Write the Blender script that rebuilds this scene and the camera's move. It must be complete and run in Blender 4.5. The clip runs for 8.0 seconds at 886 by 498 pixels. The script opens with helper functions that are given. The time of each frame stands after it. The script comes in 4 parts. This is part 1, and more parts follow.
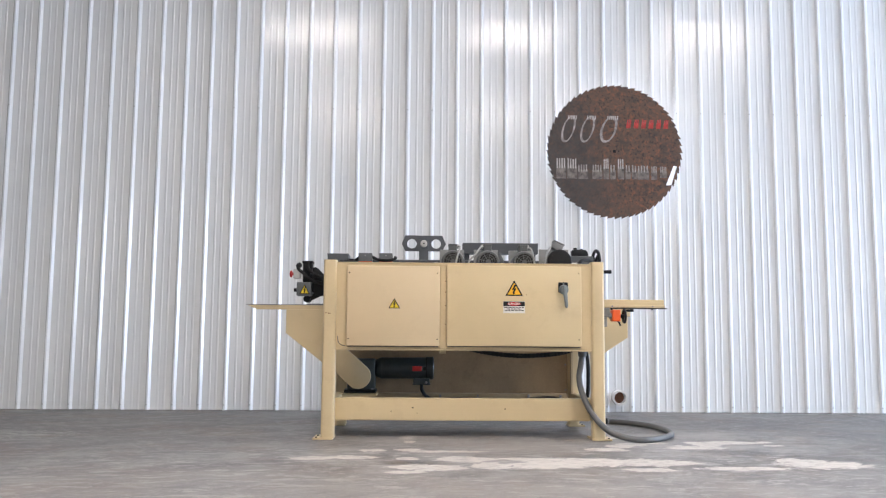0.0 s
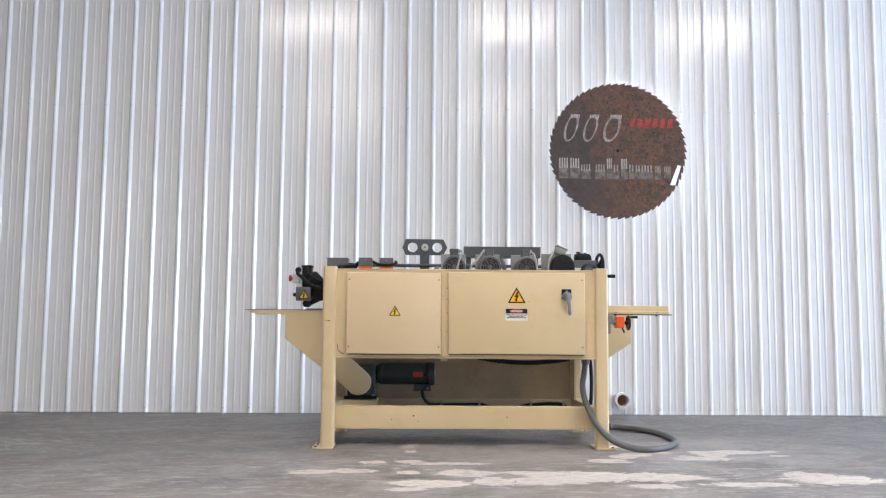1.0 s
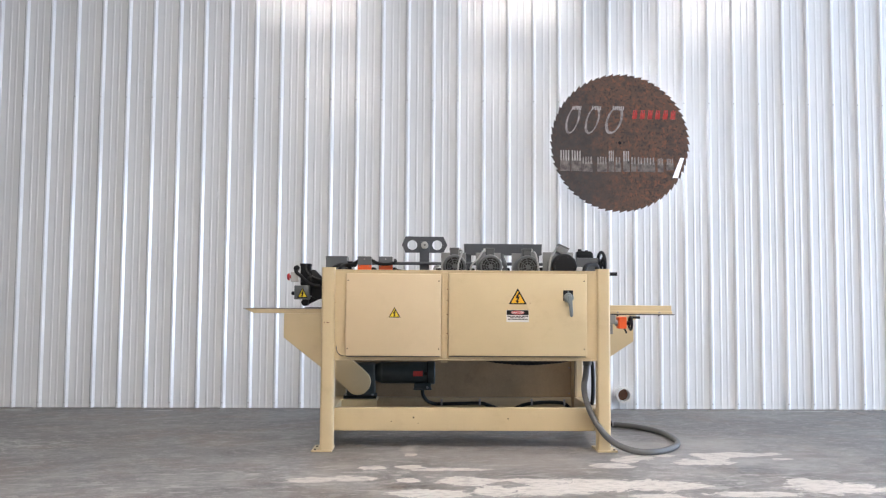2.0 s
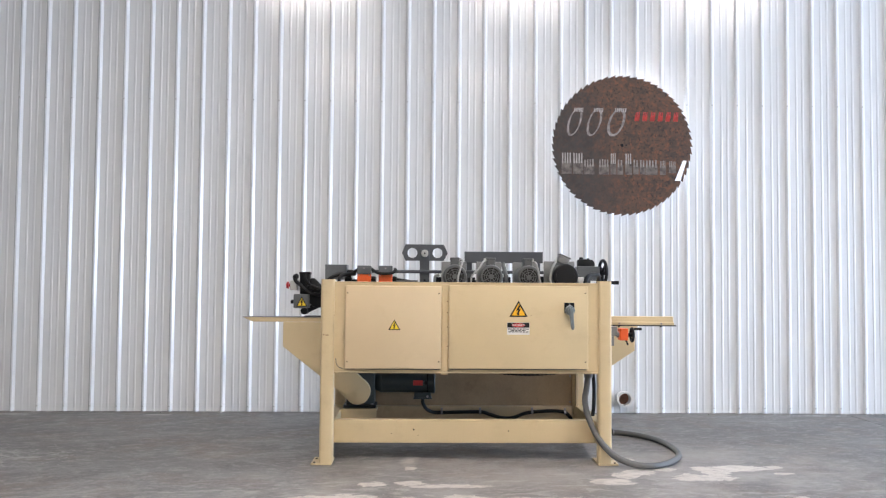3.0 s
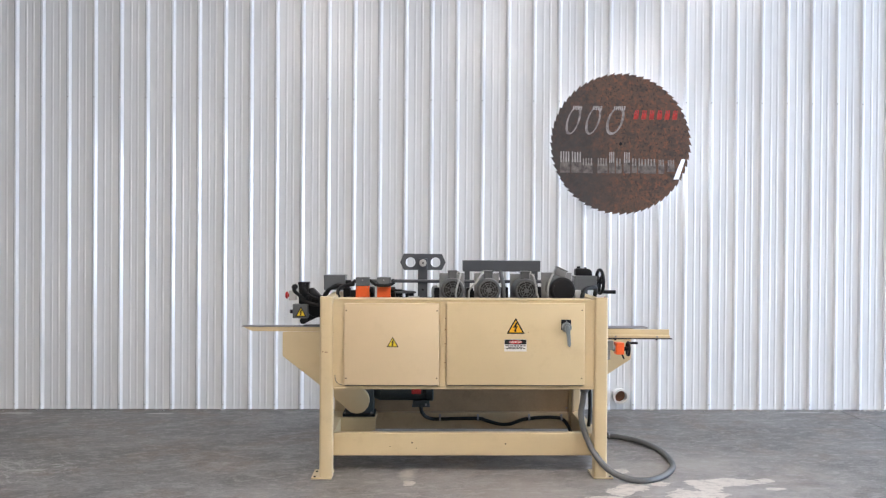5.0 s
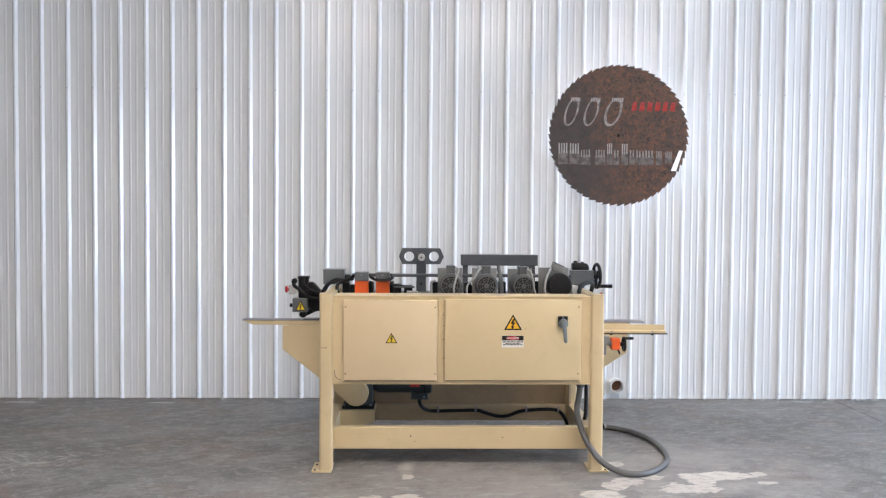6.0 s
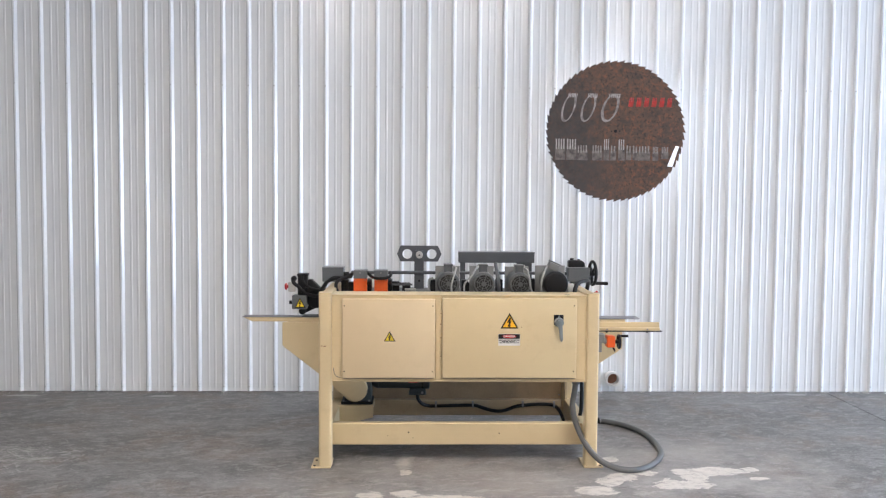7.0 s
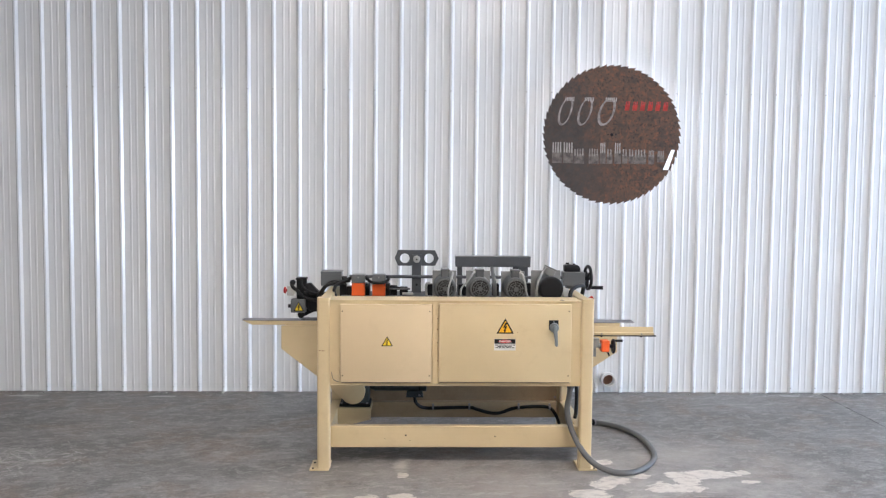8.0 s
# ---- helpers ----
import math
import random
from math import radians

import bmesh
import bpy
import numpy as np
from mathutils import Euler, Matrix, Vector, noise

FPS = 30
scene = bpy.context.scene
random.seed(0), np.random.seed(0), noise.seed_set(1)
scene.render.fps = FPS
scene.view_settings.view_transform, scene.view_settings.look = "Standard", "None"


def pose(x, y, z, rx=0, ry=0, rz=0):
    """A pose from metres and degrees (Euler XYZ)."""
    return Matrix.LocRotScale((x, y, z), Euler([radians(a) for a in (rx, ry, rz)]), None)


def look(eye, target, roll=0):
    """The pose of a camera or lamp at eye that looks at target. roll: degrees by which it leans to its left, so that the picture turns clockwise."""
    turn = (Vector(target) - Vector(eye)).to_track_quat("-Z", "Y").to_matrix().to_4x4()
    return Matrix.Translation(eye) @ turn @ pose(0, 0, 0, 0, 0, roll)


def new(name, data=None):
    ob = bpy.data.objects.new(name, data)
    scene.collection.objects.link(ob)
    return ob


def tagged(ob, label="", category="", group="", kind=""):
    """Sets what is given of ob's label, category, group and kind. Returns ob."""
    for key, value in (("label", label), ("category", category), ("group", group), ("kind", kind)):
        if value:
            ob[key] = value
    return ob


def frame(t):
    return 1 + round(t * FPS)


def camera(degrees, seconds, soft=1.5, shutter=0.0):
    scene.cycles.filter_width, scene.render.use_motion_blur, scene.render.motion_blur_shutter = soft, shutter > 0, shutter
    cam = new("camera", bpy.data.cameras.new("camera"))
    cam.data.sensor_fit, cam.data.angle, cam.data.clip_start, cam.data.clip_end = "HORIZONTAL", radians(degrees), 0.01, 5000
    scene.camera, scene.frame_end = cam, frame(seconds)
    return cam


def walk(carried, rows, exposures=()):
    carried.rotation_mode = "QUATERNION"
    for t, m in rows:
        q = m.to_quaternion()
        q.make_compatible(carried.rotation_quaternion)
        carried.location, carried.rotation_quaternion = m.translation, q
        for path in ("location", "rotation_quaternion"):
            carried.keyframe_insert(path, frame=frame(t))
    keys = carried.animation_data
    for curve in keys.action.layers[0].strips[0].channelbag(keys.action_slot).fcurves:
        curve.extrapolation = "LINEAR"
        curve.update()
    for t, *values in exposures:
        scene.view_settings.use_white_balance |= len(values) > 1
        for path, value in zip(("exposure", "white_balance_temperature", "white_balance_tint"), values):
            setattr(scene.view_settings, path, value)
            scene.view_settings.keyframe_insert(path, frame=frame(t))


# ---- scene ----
cam = camera(54.2, 8.0, soft=1.25)
PATH = [
    (0, (-0.006, 0.665, 0.63), (0.041, 2.653, 0.842), 0.4),
    (0.5, (-0.012, 0.719, 0.691), (0.036, 2.708, 0.893), 0.3),
    (1, (-0.01, 0.745, 0.761), (0.036, 2.736, 0.944), 0.4),
    (1.5, (-0.014, 0.779, 0.837), (0.034, 2.772, 0.991), 0.3),
    (3, (-0.01, 0.849, 1.105), (0.036, 2.846, 1.195), 0.4),
    (3.5, (-0.01, 0.86, 1.214), (0.037, 2.858, 1.279), 0.4),
    (4, (-0.011, 0.853, 1.309), (0.037, 2.852, 1.352), 0.3),
    (4.5, (-0.003, 0.837, 1.411), (0.044, 2.836, 1.426), 0.3),
    (6, (-0.001, 0.767, 1.644), (0.05, 2.765, 1.572), 0.4),
    (6.5, (0.004, 0.739, 1.693), (0.056, 2.736, 1.599), 0.4),
    (7, (0.008, 0.702, 1.754), (0.061, 2.698, 1.643), 0.4),
    (7.5, (0.016, 0.674, 1.807), (0.071, 2.669, 1.684), 0.5),
    (8, (0.024, 0.633, 1.85), (0.078, 2.628, 1.721), 0.5),
]
walk(cam, [(t, look(eye, target, roll)) for t, eye, target, roll in PATH])

# ---- light ----
scene.view_settings.exposure = 0.08
world = bpy.data.worlds.new("sky")
scene.world = world
world.use_nodes = True
wt = world.node_tree
sky = wt.nodes.new("ShaderNodeTexSky")
sky.sky_type = "NISHITA"
sky.sun_disc = False
sky.sun_elevation = radians(40)
sky.sun_rotation = radians(60)
wt.links.new(sky.outputs[0], wt.nodes["Background"].inputs[0])
wt.nodes["Background"].inputs[1].default_value = 0.12

# daylight standing in the open bay of the right-hand wall
day = bpy.data.lights.new("daylight", "AREA")
day.shape, day.size, day.size_y = "RECTANGLE", 3.9, 4.9
day.energy, day.color = 1500.0, (0.58, 0.735, 1.0)
day_ob = new("daylight", day)
day_ob.matrix_basis = pose(12.98, 5.7, 2.05, 0, 90, 0)

LAMP_POWER = 80.0


# ---- materials ----
def material(name, color, rough=0.5, metal=0.0, vary=0.08, scale=6.0, fine=140.0, bump=0.02, dirt=0.0, dirt_color=(0.1, 0.08, 0.06), gloss_vary=0.1, coat=0.0):
    m = bpy.data.materials.new(name)
    m.use_nodes = True
    nt = m.node_tree
    n, l = nt.nodes, nt.links
    b = n["Principled BSDF"]
    tc = n.new("ShaderNodeTexCoord")
    geo = n.new("ShaderNodeNewGeometry")
    big = n.new("ShaderNodeTexNoise")
    big.inputs["Scale"].default_value, big.inputs["Detail"].default_value = scale, 6
    small = n.new("ShaderNodeTexNoise")
    small.inputs["Scale"].default_value, small.inputs["Detail"].default_value = fine, 3
    l.new(geo.outputs["Position"], big.inputs["Vector"])
    l.new(geo.outputs["Position"], small.inputs["Vector"])
    mixn = n.new("ShaderNodeMath")
    mixn.operation = "MULTIPLY_ADD"
    mixn.inputs[1].default_value = 0.35
    l.new(small.outputs["Fac"], mixn.inputs[0])
    l.new(big.outputs["Fac"], mixn.inputs[2])
    ramp = n.new("ShaderNodeValToRGB")
    ramp.color_ramp.elements[0].position, ramp.color_ramp.elements[1].position = 0.4, 0.95
    ramp.color_ramp.elements[0].color = (*[c * (1 - vary) for c in color], 1)
    ramp.color_ramp.elements[1].color = (*[min(1, c * (1 + vary)) for c in color], 1)
    l.new(mixn.outputs[0], ramp.inputs[0])
    out = ramp.outputs[0]
    if dirt > 0:
        d = n.new("ShaderNodeTexNoise")
        d.inputs["Scale"].default_value, d.inputs["Detail"].default_value, d.inputs["Roughness"].default_value = scale * 2.3, 9, 0.68
        l.new(geo.outputs["Position"], d.inputs["Vector"])
        dr = n.new("ShaderNodeValToRGB")
        dr.color_ramp.elements[0].position, dr.color_ramp.elements[1].position = 0.55, 0.74
        dr.color_ramp.elements[1].color = (dirt, dirt, dirt, 1)
        dr.color_ramp.elements[0].color = (0, 0, 0, 1)
        l.new(d.outputs["Fac"], dr.inputs[0])
        mx = n.new("ShaderNodeMix")
        mx.data_type = "RGBA"
        l.new(dr.outputs[0], mx.inputs["Factor"])
        l.new(out, mx.inputs["A"])
        mx.inputs["B"].default_value = (*dirt_color, 1)
        out = mx.outputs["Result"]
    l.new(out, b.inputs["Base Color"])
    rr = n.new("ShaderNodeMapRange")
    rr.inputs["To Min"].default_value, rr.inputs["To Max"].default_value = max(0.02, rough - gloss_vary), min(1, rough + gloss_vary)
    l.new(big.outputs["Fac"], rr.inputs["Value"])
    l.new(rr.outputs[0], b.inputs["Roughness"])
    b.inputs["Metallic"].default_value = metal
    b.inputs["Coat Weight"].default_value = coat
    if bump > 0:
        bp = n.new("ShaderNodeBump")
        bp.inputs["Strength"].default_value, bp.inputs["Distance"].default_value = bump * 10, 0.002
        l.new(small.outputs["Fac"], bp.inputs["Height"])
        l.new(bp.outputs[0], b.inputs["Normal"])
    return m


def glowing(name, color, strength):
    m = bpy.data.materials.new(name)
    m.use_nodes = True
    b = m.node_tree.nodes["Principled BSDF"]
    b.inputs["Base Color"].default_value = (*color, 1)
    b.inputs["Emission Color"].default_value = (*color, 1)
    b.inputs["Emission Strength"].default_value = strength
    return m


# remains of a pale floor coating: middle x, y and half-widths in metres, in front of the machine and beside the hose
COATING_FRONT = (
    (-0.58, 5.44, 0.13, 0.07), (-0.37, 5.45, 0.11, 0.07), (-0.08, 5.43, 0.06, 0.06), (0.22, 5.41, 0.15, 0.10), (0.04, 5.11, 0.18, 0.09),
    (-0.09, 4.94, 0.08, 0.05), (0.36, 5.16, 0.10, 0.11), (0.63, 5.40, 0.20, 0.07), (0.62, 5.21, 0.20, 0.13), (0.90, 5.32, 0.20, 0.16),
    (1.18, 5.29, 0.26, 0.12), (1.16, 5.04, 0.14, 0.06), (1.62, 5.10, 0.24, 0.05), (2.00, 5.38, 0.08, 0.11), (2.12, 5.27, 0.22, 0.16),
)
COATING_HOSE = (
    (1.46, 6.20, 0.09, 0.06), (1.32, 6.11, 0.09, 0.07), (1.20, 6.01, 0.07, 0.07), (1.09, 5.86, 0.11, 0.07), (1.73, 6.20, 0.07, 0.07),
    (1.96, 6.23, 0.19, 0.08), (1.77, 6.09, 0.08, 0.09), (1.66, 5.96, 0.16, 0.09), (2.19, 6.26, 0.05, 0.04), (2.17, 6.08, 0.06, 0.03),
    (-0.07, 6.19, 0.05, 0.06), (-0.28, 5.77, 0.07, 0.06), (-0.07, 5.80, 0.08, 0.05), (0.14, 5.73, 0.20, 0.04), (1.30, 6.49, 0.08, 0.06),
)
FLOOR_CUT = 5.61


def concrete_floor(name, coating):
    """Trowelled slab: clouds, brown and dark stains, fine mottling, scuffs, and flakes of an old pale coating."""
    m = bpy.data.materials.new(name)
    m.use_nodes = True
    nt = m.node_tree
    n, l = nt.nodes, nt.links
    b = n["Principled BSDF"]
    geo = n.new("ShaderNodeNewGeometry")

    def noise_of(scale, detail, rough, stretch=(1, 1, 1), shift=0.0, turn=0.0, twist=0.0):
        mp = n.new("ShaderNodeMapping")
        mp.vector_type = "TEXTURE"
        mp.inputs["Scale"].default_value = [1 / k for k in stretch]
        mp.inputs["Rotation"].default_value = (0, 0, radians(turn))
        mp.inputs["Location"].default_value = (shift, shift * 0.7, 0)
        l.new(geo.outputs["Position"], mp.inputs["Vector"])
        t = n.new("ShaderNodeTexNoise")
        t.inputs["Scale"].default_value, t.inputs["Detail"].default_value, t.inputs["Roughness"].default_value = scale, detail, rough
        t.inputs["Distortion"].default_value = twist
        l.new(mp.outputs[0], t.inputs["Vector"])
        return t.outputs["Fac"]

    def math_of(op, a, c=0.0, clamp=False):
        k = n.new("ShaderNodeMath")
        k.operation, k.use_clamp = op, clamp
        for i, v in enumerate((a, c)):
            if isinstance(v, (int, float)):
                k.inputs[i].default_value = v
            else:
                l.new(v, k.inputs[i])
        return k.outputs[0]

    def steps(v, lo, hi, top=1.0):
        q = n.new("ShaderNodeMapRange")
        q.inputs["From Min"].default_value, q.inputs["From Max"].default_value, q.inputs["To Max"].default_value = lo, hi, top
        l.new(v, q.inputs["Value"])
        return q.outputs[0]

    def mixed(a, fac, color):
        x = n.new("ShaderNodeMix")
        x.data_type = "RGBA"
        l.new(fac, x.inputs["Factor"])
        if isinstance(a, tuple):
            x.inputs["A"].default_value = (*a, 1)
        else:
            l.new(a, x.inputs["A"])
        x.inputs["B"].default_value = (*color, 1)
        return x.outputs["Result"]

    def spread(blob):
        mp = n.new("ShaderNodeMapping")
        mp.vector_type = "TEXTURE"
        mp.inputs["Location"].default_value = (blob[0], blob[1], 0)
        mp.inputs["Scale"].default_value = (blob[2], blob[3], 1)
        l.new(geo.outputs["Position"], mp.inputs["Vector"])
        v = n.new("ShaderNodeVectorMath")
        v.operation = "LENGTH"
        l.new(mp.outputs[0], v.inputs[0])
        return v.outputs["Value"]

    clouds = noise_of(1.1, 7, 0.62, (0.8, 1.2, 1), 2.0, 12, 0.4)
    mottle = noise_of(7.0, 9, 0.7, (0.8, 1.2, 1), 6.0, 0, 0.6)
    grain = noise_of(70, 4, 0.6)
    swirl = noise_of(3.2, 10, 0.72, (0.6, 1.4, 1), 4.0, 35, 1.2)
    out = mixed((0.115, 0.109, 0.104), steps(clouds, 0.42, 0.60), (0.205, 0.197, 0.190))
    out = mixed(out, steps(noise_of(2.1, 9, 0.7, (1, 1.3, 1), 9.7, 20, 0.8), 0.50, 0.62, 0.7), (0.072, 0.069, 0.068))
    out = mixed(out, steps(noise_of(1.6, 8, 0.68, (1, 1, 1), 21.0, 0, 0.5), 0.48, 0.60, 0.75), (0.165, 0.122, 0.096))
    out = mixed(out, steps(mottle, 0.51, 0.66, 0.6), (0.30, 0.290, 0.280))
    out = mixed(out, steps(mottle, 0.47, 0.36, 0.6), (0.062, 0.060, 0.060))
    out = mixed(out, steps(swirl, 0.54, 0.66, 0.5), (0.31, 0.302, 0.292))
    out = mixed(out, steps(grain, 0.48, 0.66, 0.3), (0.33, 0.32, 0.31))
    out = mixed(out, steps(noise_of(40, 6, 0.7, (1, 1, 1), 31.0), 0.50, 0.38, 0.4), (0.06, 0.058, 0.056))

    # crisp small flecks, pale and dark, where the trowelled skin has worn
    fleck = noise_of(13.0, 11, 0.76, (0.75, 1.3, 1), 41.0, 8, 0.5)
    out = mixed(out, steps(fleck, 0.535, 0.575, 0.42), (0.36, 0.345, 0.325))
    out = mixed(out, steps(fleck, 0.435, 0.395, 0.42), (0.085, 0.080, 0.078))
    # a broad lighter, rubbed area in front of and beside the machine
    rub = math_of("MULTIPLY", math_of("SUBTRACT", noise_of(2.6, 8, 0.65, (1, 1, 1), 17.0), 0.5), 3.0)
    for area in ((0.6, 5.9, 1.9, 0.95), (1.9, 6.5, 1.1, 0.8), (0.2, 4.4, 3.0, 1.2)):
        out = mixed(out, steps(math_of("SUBTRACT", math_of("ADD", 1.15, rub), spread(area)), 0.0, 1.2, 0.58), (0.35, 0.326, 0.304))
    # scuffed, flaking skin over the rubbed area
    scuff = noise_of(8.5, 12, 0.78, (0.55, 1.5, 1), 53.0, 4, 0.4)
    reach = steps(math_of("SUBTRACT", 1.25, spread((0.3, 4.95, 2.6, 1.15))), 0.0, 0.5)
    out = mixed(out, math_of("MULTIPLY", steps(scuff, 0.54, 0.575, 0.5), reach), (0.47, 0.445, 0.41))
    # flakes of coating, with ragged crisp edges and worn centres
    near = None
    for blob in coating:
        d = spread(blob)
        near = d if near is None else math_of("MINIMUM", near, d)
    rag = math_of("MULTIPLY", math_of("SUBTRACT", noise_of(6.5, 12, 0.74, (0.8, 1.2, 1), 5.3, 20, 0.7), 0.5), 3.2)
    flake = steps(math_of("SUBTRACT", math_of("ADD", 1.08, rag), near), 0.0, 0.05)
    worn = steps(noise_of(16, 9, 0.75, (0.8, 1.3, 1), 3.7), 0.60, 0.48)
    halo = steps(math_of("SUBTRACT", math_of("ADD", 1.7, rag), near), 0.0, 1.2, 0.15)
    out = mixed(out, halo, (0.40, 0.385, 0.36))
    out = mixed(out, math_of("MULTIPLY", flake, math_of("ADD", math_of("MULTIPLY", worn, 0.45), 0.5)), (0.60, 0.555, 0.50))
    # pale damp-dried mark in front of the machine
    dm = spread((-0.085, 6.45, 0.06, 0.19))
    out = mixed(out, steps(math_of("SUBTRACT", math_of("ADD", 1.1, rag), dm), 0.0, 0.9, 0.8), (0.50, 0.465, 0.425))
    # scraped marks by the wall
    for mark in ((-2.25, 8.40, 0.16, 0.035), (-3.55, 8.42, 0.22, 0.05), (3.45, 8.47, 0.25, 0.03)):
        out = mixed(out, steps(math_of("SUBTRACT", math_of("ADD", 0.8, rag), spread(mark)), 0.0, 0.2, 0.75), (0.46, 0.45, 0.43))
    # scratches: fine light lines, thickest in one corner
    corner = spread((-2.75, 6.55, 1.0, 0.55))
    dense = math_of("MULTIPLY", math_of("SUBTRACT", 1.0, corner, True), 0.15)
    for k, (turn, shift) in enumerate(((12, 1.3), (-48, 7.7), (62, 12.9))):
        hair = noise_of(10.0, 8, 0.68, (0.6, 2.6, 1), shift, turn, 0.7)
        out = mixed(out, steps(math_of("ADD", hair, dense), 0.645 + 0.01 * k, 0.72, 0.6), (0.44, 0.425, 0.405))
    l.new(out, b.inputs["Base Color"])
    rough = math_of("ADD", math_of("MULTIPLY", mottle, 0.35), math_of("MULTIPLY", flake, 0.2))
    l.new(math_of("ADD", rough, 0.30), b.inputs["Roughness"])
    b.inputs["Specular IOR Level"].default_value = 0.42
    bp = n.new("ShaderNodeBump")
    bp.inputs["Strength"].default_value, bp.inputs["Distance"].default_value = 0.25, 0.0025
    l.new(math_of("ADD", math_of("ADD", mottle, math_of("MULTIPLY", grain, 0.4)), math_of("MULTIPLY", flake, 0.4)), bp.inputs["Height"])
    l.new(bp.outputs[0], b.inputs["Normal"])
    return m


def rusted():
    """Old saw steel: a smooth grey-brown side, a browner side with orange bloom, and dark pits."""
    m = bpy.data.materials.new("rusted_steel")
    m.use_nodes = True
    n, l = m.node_tree.nodes, m.node_tree.links
    b = n["Principled BSDF"]
    geo = n.new("ShaderNodeNewGeometry")

    def cloud(scale, detail, rough, lo, hi, top):
        t = n.new("ShaderNodeTexNoise")
        t.inputs["Scale"].default_value, t.inputs["Detail"].default_value, t.inputs["Roughness"].default_value = scale, detail, rough
        l.new(geo.outputs["Position"], t.inputs["Vector"])
        q = n.new("ShaderNodeMapRange")
        q.inputs["From Min"].default_value, q.inputs["From Max"].default_value, q.inputs["To Max"].default_value = lo, hi, top
        l.new(t.outputs["Fac"], q.inputs["Value"])
        return q.outputs[0], t.outputs["Fac"]

    def layer(a, fac, color):
        x = n.new("ShaderNodeMix")
        x.data_type = "RGBA"
        l.new(fac, x.inputs["Factor"])
        if isinstance(a, tuple):
            x.inputs["A"].default_value = (*a, 1)
        else:
            l.new(a, x.inputs["A"])
        x.inputs["B"].default_value = (*color, 1)
        return x.outputs["Result"]

    def times(a, c, op="MULTIPLY"):
        k = n.new("ShaderNodeMath")
        k.operation, k.use_clamp = op, op == "MULTIPLY"
        for i, v in enumerate((a, c)):
            if isinstance(v, float):
                k.inputs[i].default_value = v
            else:
                l.new(v, k.inputs[i])
        return k.outputs[0]

    sep = n.new("ShaderNodeSeparateXYZ")
    l.new(geo.outputs["Position"], sep.inputs[0])
    drift = times(times(sep.outputs["X"], -1.50, "ADD"), times(times(sep.outputs["Z"], -2.39, "ADD"), 0.45), "ADD")
    _, wave = cloud(2.6, 6, 0.6, 0, 1, 1)
    side = times(times(drift, times(times(wave, -0.5, "ADD"), 1.6), "ADD"), 2.6)
    _, mid = cloud(9.0, 7, 0.68, 0, 1, 1)
    out = layer((0.060, 0.049, 0.044), side, (0.105, 0.062, 0.041))
    out = layer(out, cloud(7.0, 9, 0.74, 0.48, 0.60, 0.7)[0], (0.045, 0.035, 0.031))
    out = layer(out, times(cloud(20, 9, 0.74, 0.48, 0.64, 0.75)[0], times(side, 0.25, "ADD")), (0.20, 0.082, 0.040))
    out = layer(out, times(cloud(48, 4, 0.6, 0.56, 0.62, 0.75)[0], times(side, 0.12, "ADD")), (0.036, 0.026, 0.022))
    l.new(out, b.inputs["Base Color"])
    b.inputs["Roughness"].default_value, b.inputs["Metallic"].default_value = 0.68, 0.1
    bp = n.new("ShaderNodeBump")
    bp.inputs["Strength"].default_value, bp.inputs["Distance"].default_value = 0.35, 0.002
    l.new(mid, bp.inputs["Height"])
    l.new(bp.outputs[0], b.inputs["Normal"])
    return m


M_WALL = material("white_enamelled_sheet", (0.74, 0.75, 0.75), 0.16, vary=0.03, scale=1.1, fine=18, bump=0.004, gloss_vary=0.03)
# kept dark so that the unseen walls bounce less light
M_PLAIN = material("painted_board", (0.40, 0.40, 0.39), 0.6, vary=0.05, scale=0.7, fine=30, bump=0.01)
M_CEIL = material("ceiling_liner", (0.7, 0.7, 0.7), 0.5, vary=0.04, scale=0.6, fine=25, bump=0.01)
M_FLOOR = concrete_floor("concrete_front", COATING_FRONT)
M_FLOOR_REAR = concrete_floor("concrete_rear", COATING_HOSE)
M_CREAM = material("cream_machine_paint", (0.625, 0.495, 0.292), 0.42, vary=0.045, scale=3.0, fine=220, bump=0.012, dirt=0.16, dirt_color=(0.33, 0.22, 0.11))
M_CREAM_PALE = material("pinkish_cream_paint", (0.645, 0.505, 0.315), 0.42, vary=0.035, scale=3.0, fine=220, bump=0.012, dirt=0.1, dirt_color=(0.36, 0.25, 0.14))
# darker cream with brown blotches
M_PAN = material("brownish_cream_pan", (0.40, 0.29, 0.175), 0.65, vary=0.2, scale=3.5, fine=90, bump=0.02, dirt=0.5, dirt_color=(0.17, 0.115, 0.07))
M_GREY = material("dark_grey_paint", (0.066, 0.071, 0.077), 0.48, vary=0.12, scale=9, fine=180, bump=0.015)
M_BOXGREY = material("grey_box_paint", (0.105, 0.113, 0.118), 0.4, vary=0.1, scale=9, fine=150, bump=0.01)
M_MOTOR = material("grey_motor_paint", (0.088, 0.091, 0.091), 0.5, vary=0.15, scale=12, fine=120, bump=0.02)
M_GREENMOTOR = material("dark_green_motor_paint", (0.036, 0.046, 0.048), 0.38, vary=0.2, scale=12, fine=140, bump=0.02)
M_BLACK = material("black_plastic", (0.009, 0.009, 0.010), 0.5, vary=0.2, scale=15, fine=160, bump=0.01)
M_RUBBER = material("black_rubber", (0.012, 0.012, 0.012), 0.6, vary=0.2, scale=20, fine=200, bump=0.02)
M_ORANGE = material("orange_paint", (0.80, 0.115, 0.02), 0.42, vary=0.1, scale=14, fine=160, bump=0.01)
M_RED = material("red_plastic", (0.50, 0.022, 0.022), 0.35, vary=0.1, scale=20, fine=160, bump=0.0)
